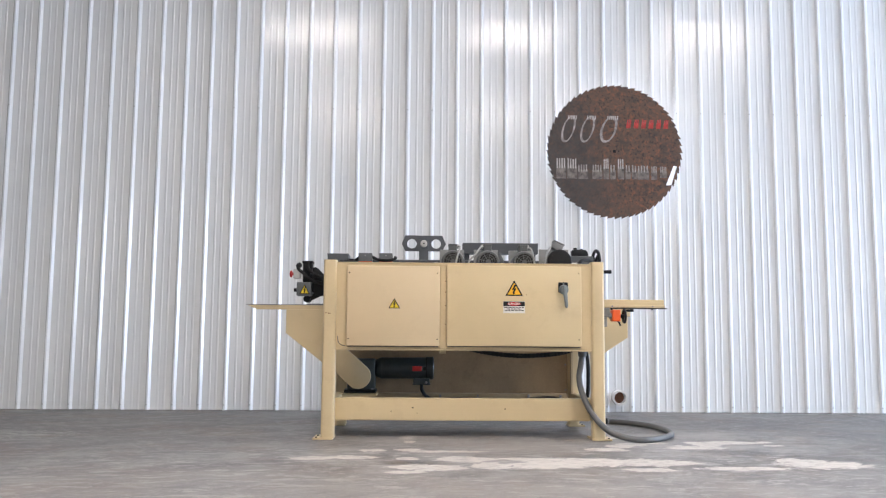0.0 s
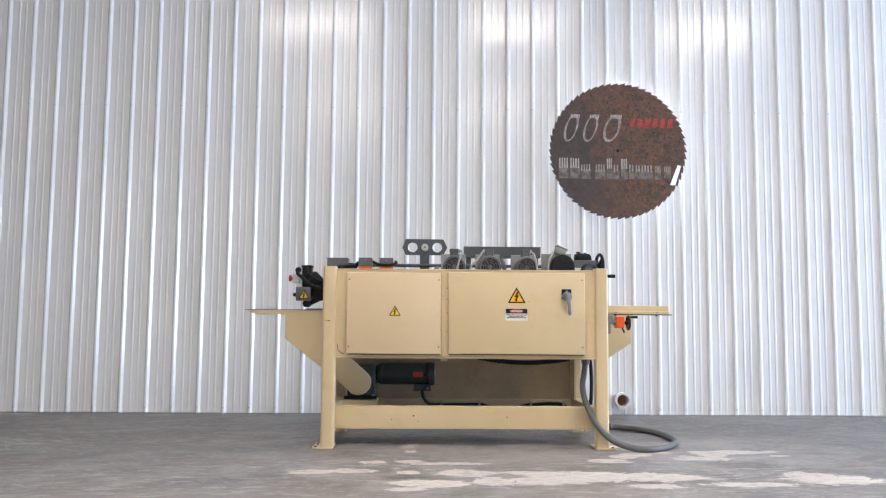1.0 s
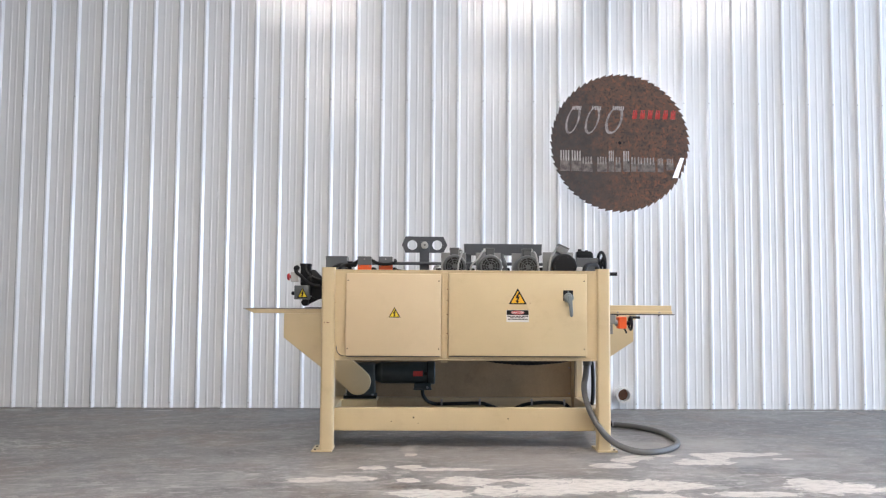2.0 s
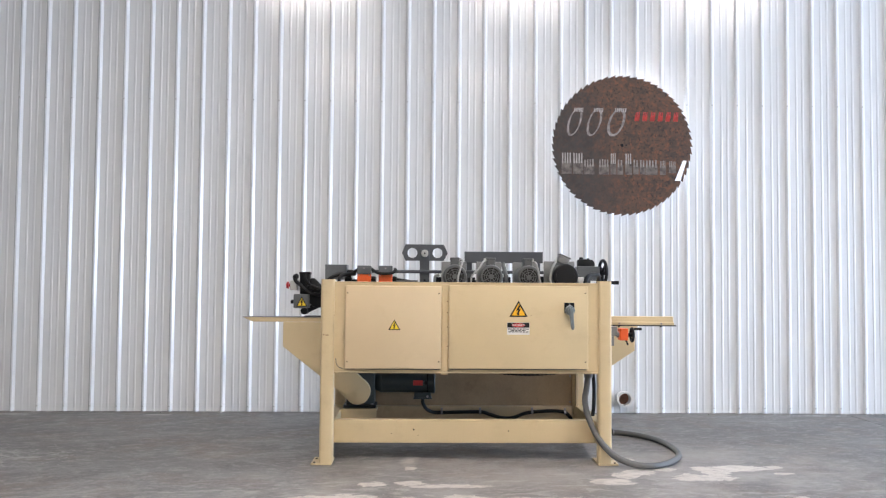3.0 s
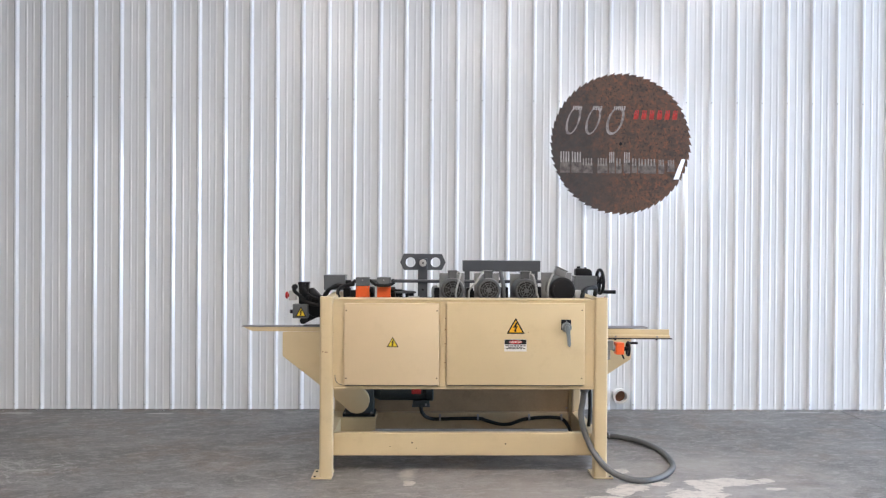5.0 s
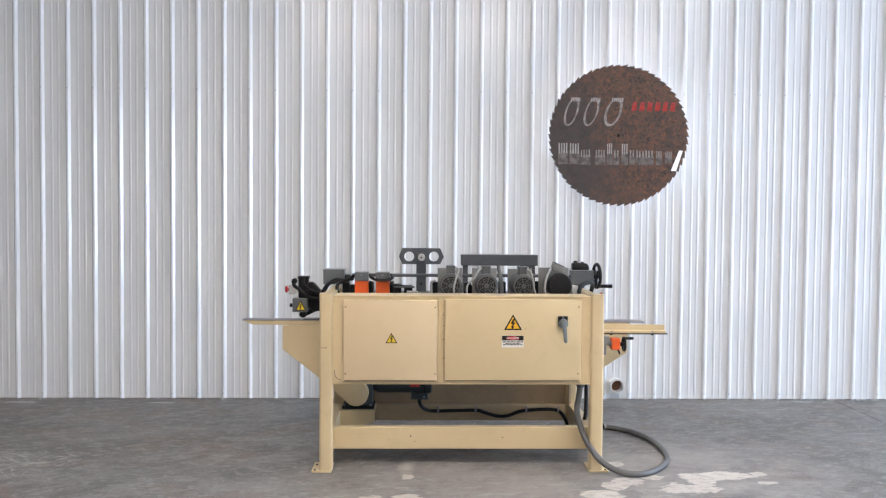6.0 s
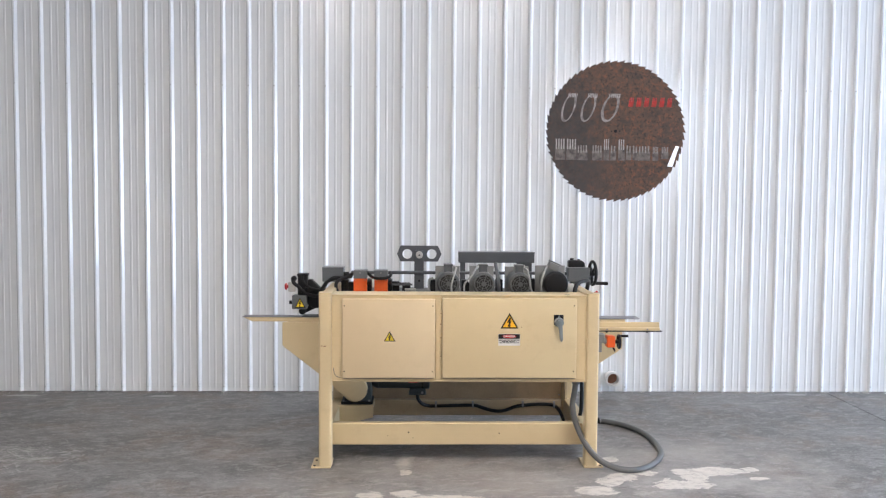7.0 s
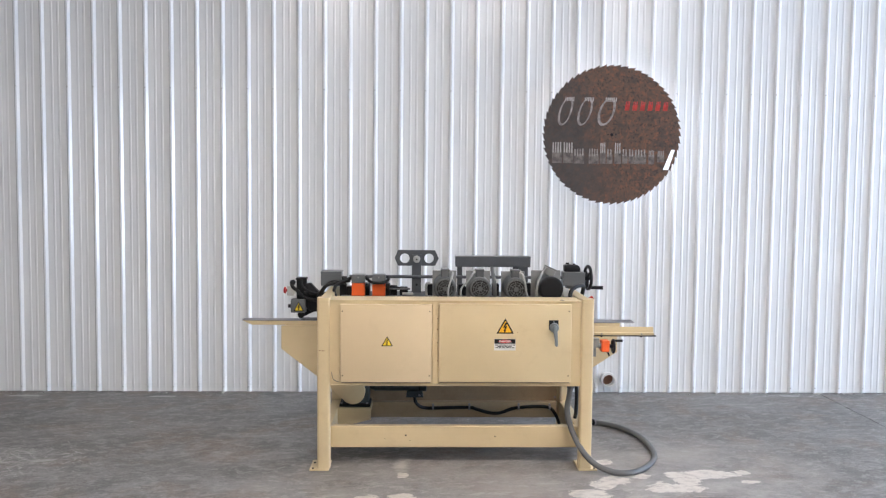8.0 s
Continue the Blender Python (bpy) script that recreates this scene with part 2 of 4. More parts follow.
M_PLATE = material("dull_aluminium", (0.27, 0.27, 0.26), 0.45, metal=0.5, vary=0.15, scale=14, fine=150, bump=0.02)
M_STEEL = material("bare_steel", (0.3, 0.3, 0.31), 0.42, metal=0.8, vary=0.15, scale=10, fine=120, bump=0.01)
M_ALUBOX = material("cast_aluminium_box", (0.2, 0.2, 0.19), 0.45, metal=0.3, vary=0.12, scale=14, fine=150, bump=0.02)
M_LEAD = material("pale_grey_cable", (0.30, 0.30, 0.285), 0.5, vary=0.12, scale=14, fine=120, bump=0.01)
M_CONDUIT = material("grey_conduit", (0.115, 0.115, 0.112), 0.5, vary=0.12, scale=10, fine=120, bump=0.01)
M_PALEGREY = material("pale_grey_plastic", (0.42, 0.41, 0.38), 0.5, vary=0.08, scale=12, fine=120, bump=0.01)
M_HANDLE = material("blue_grey_plastic", (0.165, 0.19, 0.195), 0.4, vary=0.1, scale=14, fine=120, bump=0.01)
M_PVC = material("white_plastic_pipe", (0.72, 0.71, 0.68), 0.4, vary=0.05, scale=10, fine=90, bump=0.005)
M_EARTH = material("brown_pipe_inside", (0.22, 0.1, 0.06), 0.8, vary=0.3, scale=25, fine=120, bump=0.04)
M_YELLOW = material("yellow_sticker", (0.85, 0.62, 0.03), 0.4, vary=0.04, scale=30, fine=200, bump=0.0)
M_AMBER = material("amber_sticker", (0.86, 0.44, 0.015), 0.4, vary=0.04, scale=30, fine=200, bump=0.0)
M_INK = material("black_print", (0.012, 0.011, 0.01), 0.5, vary=0.1, scale=30, fine=200, bump=0.0)
M_PAPER = material("white_sticker", (0.72, 0.7, 0.66), 0.45, vary=0.04, scale=30, fine=200, bump=0.0)
for dull in (M_BLACK, M_RUBBER, M_INK):
    dull.node_tree.nodes["Principled BSDF"].inputs["Specular IOR Level"].default_value = 0.25
M_RUST = rusted()
# brushed steel, paler for the LED light that shows through the cuts
M_CUT = material("backlit_cut_steel", (0.36, 0.345, 0.33), 0.35, metal=0.4, vary=0.35, scale=26, fine=160, bump=0.03)
M_CUTRED = material("red_lacquered_steel", (0.36, 0.02, 0.012), 0.4, vary=0.5, scale=30, fine=160, bump=0.02)
M_CUTPALE = material("worn_cut_steel", (0.25, 0.23, 0.215), 0.4, metal=0.3, vary=0.6, scale=30, fine=140, bump=0.03)
M_CUTDARK = material("dull_cut_steel", (0.14, 0.122, 0.11), 0.45, metal=0.4, vary=0.75, scale=22, fine=120, bump=0.04)
# cream darkened for the shade under the machine, with brown dust stains
M_DUSTY_SHADE = material("shaded_dusty_cream", (0.46, 0.355, 0.22), 0.6, vary=0.12, scale=4, fine=120, bump=0.015, dirt=0.35, dirt_color=(0.24, 0.17, 0.10))
M_LED = glowing("led_strip", (0.74, 0.83, 1.0), 25.0)
M_LAMP = glowing("lamp_diffuser", (1.0, 0.905, 0.845), LAMP_POWER)

# ---- mesh helpers ----
PLACE = {}


def thing(name, at, label, category, group="", kind=""):
    ob = new(name)
    ob.empty_display_size = 0.1
    ob.matrix_basis = Matrix.Translation(at)
    PLACE[ob] = ob.matrix_basis.copy()
    return tagged(ob, label, category, group, kind)


def part(name, bm, mat, parent=None, label="", smooth=False):
    """Links a bmesh, built in world metres, as one mesh object with its origin in its middle."""
    bmesh.ops.recalc_face_normals(bm, faces=bm.faces)
    lo = [min(v.co[i] for v in bm.verts) for i in range(3)]
    hi = [max(v.co[i] for v in bm.verts) for i in range(3)]
    mid = Vector([(a + b) / 2 for a, b in zip(lo, hi)])
    bmesh.ops.translate(bm, verts=bm.verts, vec=-mid)
    me = bpy.data.meshes.new(name)
    bm.to_mesh(me)
    bm.free()
    if smooth:
        for p in me.polygons:
            p.use_smooth = True
        me.set_sharp_from_angle(angle=radians(40))
    for mm in (mat if isinstance(mat, (list, tuple)) else [mat]):
        me.materials.append(mm)
    ob = new(name, me)
    ob.matrix_basis = Matrix.Translation(mid)
    PLACE[ob] = ob.matrix_basis.copy()
    if parent is not None:
        ob.parent = parent
        ob.matrix_parent_inverse = PLACE[parent].inverted()
    if label:
        ob["label"] = label
    return ob


def box(x0, x1, y0, y1, z0, z1, bevel=0.0, seg=2, bm=None):
    own = bmesh.new()
    bmesh.ops.create_cube(own, size=1, matrix=Matrix.LocRotScale(((x0 + x1) / 2, (y0 + y1) / 2, (z0 + z1) / 2), None, (x1 - x0, y1 - y0, z1 - z0)))
    if bevel > 0:
        bmesh.ops.bevel(own, geom=own.edges[:], offset=bevel, segments=seg, profile=0.5, affect="EDGES")
    return joined(bm, own)


def joined(bm, own):
    if bm is None:
        return own
    me = bpy.data.meshes.new("t")
    own.to_mesh(me)
    own.free()
    bm.from_mesh(me)
    bpy.data.meshes.remove(me)
    return bm


def cyl(p0, p1, r, r2=None, seg=24, bevel=0.0, bm=None):
    p0, p1 = Vector(p0), Vector(p1)
    own = bmesh.new()
    d = p1 - p0
    m = Matrix.Translation((p0 + p1) / 2) @ d.to_track_quat("Z", "Y").to_matrix().to_4x4()
    bmesh.ops.create_cone(own, cap_ends=True, segments=seg, radius1=r, radius2=r if r2 is None else r2, depth=d.length, matrix=m)
    if bevel > 0:
        caps = [e for e in own.edges if any(len(f.verts) > 4 for f in e.link_faces)]
        bmesh.ops.bevel(own, geom=caps, offset=bevel, segments=3, profile=0.5, affect="EDGES")
    return joined(bm, own)


def ring(centre, axis, r_in, r_out, depth, seg=40, bm=None):
    """A flat washer."""
    own = bmesh.new()
    m = Matrix.Translation(centre) @ Vector(axis).to_track_quat("Z", "Y").to_matrix().to_4x4()
    loops = []
    for r, h in ((r_in, -depth / 2), (r_out, -depth / 2), (r_out, depth / 2), (r_in, depth / 2)):
        loops.append([own.verts.new(m @ Vector((r * math.cos(2 * math.pi * i / seg), r * math.sin(2 * math.pi * i / seg), h))) for i in range(seg)])
    for k in range(4):
        a, b = loops[k], loops[(k + 1) % 4]
        for i in range(seg):
            j = (i + 1) % seg
            own.faces.new((a[i], a[j], b[j], b[i]))
    return joined(bm, own)


def torus(centre, axis, R, r, seg=40, sub=10, bm=None):
    own = bmesh.new()
    m = Matrix.Translation(centre) @ Vector(axis).to_track_quat("Z", "Y").to_matrix().to_4x4()
    loops = []
    for i in range(seg):
        a = 2 * math.pi * i / seg
        loops.append([own.verts.new(m @ Vector(((R + r * math.cos(2 * math.pi * k / sub)) * math.cos(a), (R + r * math.cos(2 * math.pi * k / sub)) * math.sin(a), r * math.sin(2 * math.pi * k / sub)))) for k in range(sub)])
    for i in range(seg):
        a, b = loops[i], loops[(i + 1) % seg]
        for k in range(sub):
            q = (k + 1) % sub
            own.faces.new((a[k], a[q], b[q], b[k]))
    return joined(bm, own)


def prism(points, y0, y1, bevel=0.0, bm=None):
    """A polygon of (x, z) corners drawn out from y0 to y1."""
    own = bmesh.new()
    a = [own.verts.new((x, y0, z)) for x, z in points]
    b = [own.verts.new((x, y1, z)) for x, z in points]
    own.faces.new(a)
    own.faces.new(b[::-1])
    for i in range(len(a)):
        j = (i + 1) % len(a)
        own.faces.new((a[i], b[i], b[j], a[j]))
    if bevel > 0:
        bmesh.ops.recalc_face_normals(own, faces=own.faces)
        bmesh.ops.bevel(own, geom=own.edges[:], offset=bevel, segments=2, profile=0.5, affect="EDGES")
    return joined(bm, own)


def glide(points, steps=8):
    """A smooth line through the points."""
    p = [Vector(q) for q in points]
    p = [2 * p[0] - p[1]] + p + [2 * p[-1] - p[-2]]
    out = []
    for i in range(1, len(p) - 2):
        for k in range(steps):
            t = k / steps
            a, b, c, d = p[i - 1:i + 3]
            out.append(0.5 * (2 * b + (c - a) * t + (2 * a - 5 * b + 4 * c - d) * t * t + (3 * b - a - 3 * c + d) * t ** 3))
    out.append(p[-2])
    return out


def tube(points, r, seg=10, steps=8, ripple=0.0, bm=None):
    """A round cord along a smooth line; ripple gives it ridges."""
    line = glide(points, steps)
    own = bmesh.new()
    side = None
    loops = []
    for i, c in enumerate(line):
        d = (line[min(i + 1, len(line) - 1)] - line[max(i - 1, 0)]).normalized()
        if side is None:
            side = d.orthogonal().normalized()
        side = (side - d * side.dot(d)).normalized()
        up = d.cross(side)
        rr = r * (1 + (ripple if i % 2 else -ripple))
        loops.append([own.verts.new(c + rr * (math.cos(2 * math.pi * k / seg) * side + math.sin(2 * math.pi * k / seg) * up)) for k in range(seg)])
    for a, b in zip(loops, loops[1:]):
        for k in range(seg):
            q = (k + 1) % seg
            own.faces.new((a[k], a[q], b[q], b[k]))
    own.faces.new(loops[0][::-1])
    own.faces.new(loops[-1])
    return joined(bm, own)


def lettering(text, size, at, mat, parent, name="lettering"):
    """Raised flat letters that face the viewer's side (-y), centred at a place."""
    cu = bpy.data.curves.new(name, "FONT")
    cu.body, cu.size, cu.align_x, cu.align_y, cu.extrude, cu.offset = text, size, "CENTER", "CENTER", 0.0003, 0.0003
    tmp = bpy.data.objects.new("t", cu)
    me = bpy.data.meshes.new_from_object(tmp)
    bpy.data.objects.remove(tmp)
    bm = bmesh.new()
    bm.from_mesh(me)
    bpy.data.meshes.remove(me)
    bmesh.ops.transform(bm, matrix=pose(*at, 90, 0, 0), verts=bm.verts)
    return part(name, bm, mat, parent)


# ---- hall ----
WALL_Y, X0, X1, Y0, CEIL = 8.585, -7.6, 13.0, -5.6, 5.6
PITCH, RIB0 = 0.22975, -1.104
T = 0.25

hall = thing("floor", (0.3, 2, 0), "worn grey trowelled concrete floor slabs with pale patches", "floor", kind="structure")
JOINT = 3.785
part("subfloor", box(X0 - T, X1 + T, Y0 - T, WALL_Y + 0.4, -0.3, -0.16), M_FLOOR, hall)
main_slab = box(X0 - T, JOINT - 0.003, Y0 - T, WALL_Y + 0.4, -0.16, 0.0, 0.002, 1)
bmesh.ops.bisect_plane(main_slab, geom=main_slab.verts[:] + main_slab.edges[:] + main_slab.faces[:], plane_co=(0, FLOOR_CUT, 0), plane_no=(0, 1, 0))
for face in main_slab.faces:
    face.material_index = 1 if face.calc_center_median().y > FLOOR_CUT else 0
part("slab", main_slab, (M_FLOOR, M_FLOOR_REAR), hall)
part("slab", box(JOINT + 0.003, X1 + T, Y0 - T, WALL_Y + 0.4, -0.16, 0.0, 0.002, 1), M_FLOOR, hall)

# ground outside the bay
outside = new("ground")
bm = bmesh.new()
bmesh.ops.create_grid(bm, x_segments=1, y_segments=1, size=600, matrix=Matrix.Translation((0, 0, -0.32)))
bm.to_mesh(outside_mesh := bpy.data.meshes.new("ground"))
bm.free()
bpy.data.objects.remove(outside)
outside = new("ground", outside_mesh)
outside_mesh.materials.append(M_FLOOR)
tagged(outside, "plain grey ground outside the hall", "ground", kind="structure")


def wall_thing(name, label, at):
    return thing(name, at, label, "wall", kind="structure")


# unseen walls and ceiling, added to enclose the lighting
w_left = wall_thing("wall_left", "unseen plain side wall, added to close the hall", (X0, 1, 0))
part("wall_board", box(X0 - T, X0, Y0, WALL_Y, 0, CEIL), M_PLAIN, w_left)
w_front = wall_thing("wall_front", "unseen plain wall behind the camera, added to close the hall", (0, Y0, 0))
part("wall_board", box(X0 - T, X1 + T, Y0 - T, Y0, 0, CEIL), M_PLAIN, w_front)
w_right = wall_thing("wall_right", "unseen plain side wall with an open bay for the daylight", (X1, 1, 0))
part("wall_board", box(X1, X1 + T, Y0, 3.2, 0, CEIL), M_PLAIN, w_right)
part("wall_board", box(X1, X1 + T, 8.2, WALL_Y, 0, CEIL), M_PLAIN, w_right)
part("wall_board", box(X1, X1 + T, 3.2, 8.2, 4.1, CEIL), M_PLAIN, w_right)
ceil = part("ceiling", box(X0 - T, X1 + T, Y0 - T, WALL_Y + 0.4, CEIL, CEIL + 0.2), M_CEIL)
tagged(ceil, "unseen white ceiling, added to close the hall", "ceiling", kind="structure")

# the ribbed steel wall
w_back = wall_thing("wall_back", "glossy white ribbed steel wall sheeting", (0.3, WALL_Y, 0))
part("wall_backing", box(X0 - T, X1 + T, WALL_Y + 0.02, WALL_Y + 0.4, 0, CEIL), M_PLAIN, w_back)


def rib_profile(x):
    """How far the sheet stands out across one rib pitch: a major rib, then two low ribs."""
    pts = [(x, 0.0), (x + 0.015, 0.019), (x + 0.029, 0.019), (x + 0.047, 0.0)]
    for c in (0.110, 0.168):
        pts += [(x + c - 0.011, 0.0), (x + c - 0.006, 0.0024), (x + c + 0.006, 0.0024), (x + c + 0.011, 0.0)]
    return pts


def sheet_mesh():
    """One panel with four rib pitches, a thin folded sheet; its lap edge ends under the next rib."""
    own = bmesh.new()
    line = []
    for k in range(4):
        line += rib_profile(k * PITCH)
    line.append((4 * PITCH - 0.0015, 0.0))
    rows = []
    for z in (0.004, CEIL - 0.003):
        rows.append([own.verts.new((x + 0.0015 * z, -d, z)) for x, d in line])
        rows.append([own.verts.new((x + 0.0015 * z, -d + 0.001, z)) for x, d in line])
    for i in range(len(line) - 1):
        own.faces.new((rows[0][i], rows[0][i + 1], rows[2][i + 1], rows[2][i]))
        own.faces.new((rows[1][i], rows[3][i], rows[3][i + 1], rows[1][i + 1]))
    me = bpy.data.meshes.new("wall_panel")
    own.to_mesh(me)
    own.free()
    me.materials.append(M_WALL)
    return me


SHEET = sheet_mesh()
first = RIB0 - PITCH * 28
for k in range(24):
    x = first + k * 4 * PITCH
    if x > X1:
        break
    p = new("wall_panel", SHEET)
    p.matrix_basis = pose(x, WALL_Y + 0.0003 * (k % 3), 0, 0, 0, 0)
    p.parent = w_back
    p.matrix_parent_inverse = PLACE[w_back].inverted()
    PLACE[p] = p.matrix_basis.copy()

bm = bmesh.new()
k = -20
while RIB0 + k * PITCH < 9.0:
    x = RIB0 + k * PITCH
    for z in (0.05, 2.775, 4.3):
        sx0 = x + 0.021 + 0.0015 * z
        cyl((sx0, WALL_Y - 0.0185, z), (sx0, WALL_Y - 0.021, z), 0.006, seg=10, bm=bm)
        cyl((sx0, WALL_Y - 0.021, z), (sx0, WALL_Y - 0.025, z), 0.0035, seg=6, bm=bm)
    k += 1
screws = part("sheet_screws", bm, M_PALEGREY, w_back)
screws["kind"] = "stuff"

# ---- lamps under the ceiling ----
def ceiling_lamp(x, y):
    t = thing("ceiling_light", (x, y, CEIL), "long white high-bay ceiling light, lit", "ceiling light", "lamps under the ceiling")
    part("housing", box(x - 0.82, x + 0.82, y - 0.17, y + 0.17, CEIL - 0.12, CEIL, 0.01), M_CEIL, t)
    part("diffuser", box(x - 0.8, x + 0.8, y - 0.15, y + 0.15, CEIL - 0.135, CEIL - 0.122, 0.003, 1), M_LAMP, t)


for lx in (-1.7, 1.4, 4.5):
    for ly in (3.2, -1.5):
        ceiling_lamp(lx, ly)

# ---- the machine ----
machine = thing("woodworking_machine", (0.27, 6.75, 0), "cream-painted steel woodworking machine with grey motors on top", "machine")
XL, XR = -0.648, 1.185
YF, YB = 6.300, 7.32
PW = 0.084


def tube_post(x, y, top):
    own = bmesh.new()
    bmesh.ops.create_cube(own, size=1, matrix=Matrix.LocRotScale((x + PW / 2, y + PW / 2, top / 2 + 0.006), None, (PW, PW, top - 0.012)))
    up = [e for e in own.edges if abs(e.verts[0].co.z - e.verts[1].co.z) > 0.5]
    bmesh.ops.bevel(own, geom=up, offset=0.016, segments=5, profile=0.5, affect="EDGES")
    return own


for x, y, out in ((XL, YF, -1), (XR - PW, YF, 1), (XL, YB - PW, -1), (XR - PW, YB - PW, 1)):
    post = part("post", tube_post(x, y, 1.155 if y < 7 else 1.07), M_CREAM, machine, smooth=True)
    px0, pw = (x - 0.05, 0.128) if out < 0 else (x - 0.002, 0.126)
    foot = part("foot_plate", box(px0, px0 + pw, y - 0.004, y + 0.2 if y < 7 else y + PW + 0.03, 0.0, 0.013, 0.003), M_CREAM, post)
    for by in (y + 0.01, y + 0.13):
        bx = px0 + 0.022 if out < 0 else px0 + pw - 0.02
        part("anchor_bolt", cyl((bx, by, 0.011), (bx, by, 0.018), 0.008, seg=6), M_BLACK, post)

# side rails along the top, and the low rails
for x in (XL + 0.004, XR - 0.072):
    part("top_side_rail", box(x, x + 0.068, YF + PW - 0.004, 7.15, 1.07, 1.142, 0.006), M_CREAM, machine)
    part("low_side_rail", box(x, x + 0.068, YF + PW - 0.004, YB - PW + 0.004, 0.11, 0.25, 0.006), M_CREAM, machine)
front_rail = part("front_low_rail", box(XL + 0.07, XR - 0.07, 6.47, 6.53, 0.108, 0.256, 0.006), M_CREAM, machine)
for hx, hz, hr in ((-0.062, 0.193, 0.0055), (-0.033, 0.157, 0.003), (-0.205, 0.168, 0.003), (0.55, 0.186, 0.0045)):
    part("rail_hole", cyl((hx, 6.469, hz), (hx, 6.4755, hz), hr, seg=10), M_INK, front_rail)
# shade low in the frame is put into the rail and flange paint
part("rear_low_rail", box(XL + 0.094, XR - 0.094, 7.205, 7.27, 0.125, 0.245, 0.006), M_DUSTY_SHADE, machine, "dusty cream rail, darkened in colour for shade")
rear_pan = part("rear_pan", box(XL + 0.094, 1.115, 7.272, 7.282, 0.235, 0.78, 0.002, 1), M_PAN, machine, "darker stained cream sheet")
part("pan_flange", box(1.116, 1.134, 7.205, 7.284, 0.246, 0.75, 0.002, 1), M_DUSTY_SHADE, machine)
for z in (0.27, 0.46):
    part("pan_screw", cyl((1.085, 7.264, z), (1.085, 7.273, z), 0.006, seg=8), M_STEEL, rear_pan)
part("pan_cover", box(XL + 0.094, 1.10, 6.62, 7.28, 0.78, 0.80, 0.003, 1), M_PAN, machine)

# cabinet behind the two doors
CF = 6.320
CX0, CX1 = XL + PW - 0.01, XR - PW + 0.006
part("cabinet", box(CX0, CX1, CF, 6.58, 0.575, 1.137, 0.007), M_CREAM, machine)
part("cabinet_lip", box(CX0 + 0.002, CX1 - 0.002, CF - 0.006, CF + 0.022, 1.134, 1.142, 0.003), M_CREAM, machine)
part("cabinet_bottom_lip", box(CX0 + 0.002, CX1 - 0.002, CF - 0.005, CF + 0.03, 0.569, 0.579, 0.003), M_CREAM, machine)
part("lip_hole", cyl((0.985, CF + 0.07, 1.1365), (0.985, CF + 0.07, 1.1385), 0.016, seg=18), M_INK, machine)
part("pull_wire", tube([(-0.552, CF - 0.004, 0.66), (-0.547, CF - 0.006, 0.625), (-0.53, CF - 0.006, 0.605), (-0.505, CF - 0.005, 0.597)], 0.0025, 6), M_CONDUIT, machine)


def door(name, x0, x1, z0, z1, label, paint, screw_x):
    d = part(name, box(x0, x1, 6.29, CF - 0.001, z0, z1, 0.005, 3), paint, machine, label, smooth=True)
    for sx in screw_x:
        for sz in (z0 + 0.045, z1 - 0.045):
            part("door_screw", cyl((sx, 6.2882, sz), (sx, 6.293, sz), 0.0042, seg=10), M_BLACK, d)
    # dark grey strip drawn in as the shadow along the door's bottom edge
    part("door_shadow_strip", box(x0 + 0.006, x1 - 0.006, CF - 0.012, CF - 0.002, z0 - 0.006, z0 - 0.001), M_GREY, d)
    return d


door_small = door("access_panel", -0.494, 0.107, 0.598, 1.116, "square cream steel panel held by four screws", M_CREAM_PALE, (-0.480, 0.093))
door_large = door("cabinet_door", 0.155, 1.033, 0.600, 1.122, "wide cream steel cabinet door", M_CREAM, (1.015,))
part("hinge_strip", box(0.112, 0.151, CF - 0.006, CF - 0.001, 0.58, 1.13, 0.002, 1), M_CREAM, machine)
for z in (0.74, 0.86, 0.95, 1.02):
    part("strip_screw", cyl((0.147, CF - 0.008, z), (0.147, CF - 0.004, z), 0.0035, seg=8), M_EARTH, machine)
part("latch_tab", box(0.11, 0.155, CF + 0.12, CF + 0.15, 0.548, 0.569, 0.002, 1), M_CREAM, machine)


def warning(cx, z0, w, h, y, mat, holder=None):
    """Triangle sticker: dark edge, coloured field, dark flash."""
    t = part("warning_sticker", prism([(cx - w / 2, z0), (cx + w / 2, z0), (cx, z0 + h)], y - 0.0012, y + 0.0005), M_INK, holder or machine, "triangular electrical warning sticker")
    k = 0.25
    gx, gz = cx, z0 + h / 3
    tri = [(gx + (px - gx) * (1 - k), gz + (pz - gz) * (1 - k)) for px, pz in ((cx - w / 2, z0), (cx + w / 2, z0), (cx, z0 + h))]
    field = part("field", prism(tri, y - 0.002, y - 0.0011), mat, t) if holder is None else None
    if holder is not None:
        part("warning_field", prism(tri, y - 0.002, y - 0.0011), mat, holder)
    s = h * 0.5
    s *= 1.25
    flash = [(0.02, 0.50), (-0.26, -0.06), (-0.04, 0.0), (-0.11, -0.26), (-0.22, -0.22), (-0.06, -0.52), (0.13, -0.32), (0.02, -0.30), (0.22, 0.18), (0.02, 0.10), (0.22, 0.48)]
    part("flash", prism([(cx + a * s, z0 + h * 0.40 + b * s) for a, b in flash], y - 0.0028, y - 0.0019), M_INK, holder or t)


DF = 6.29
warning(0.593, 0.927, 0.116, 0.102, DF, M_AMBER)
warning(-0.186, 0.840, 0.076, 0.066, DF, M_YELLOW)

# small paint chips
for cx, cz, w, front in ((-0.607, 0.806, 0.009, YF), (-0.628, 0.808, 0.004, YF), (-0.565, 0.93, 0.003, CF), (0.672, 0.935, 0.0025, DF)):
    part("paint_chip", box(cx - w, cx + w, front - 0.0006, front + 0.0004, cz - 0.0025, cz + 0.0025), M_EARTH, machine)

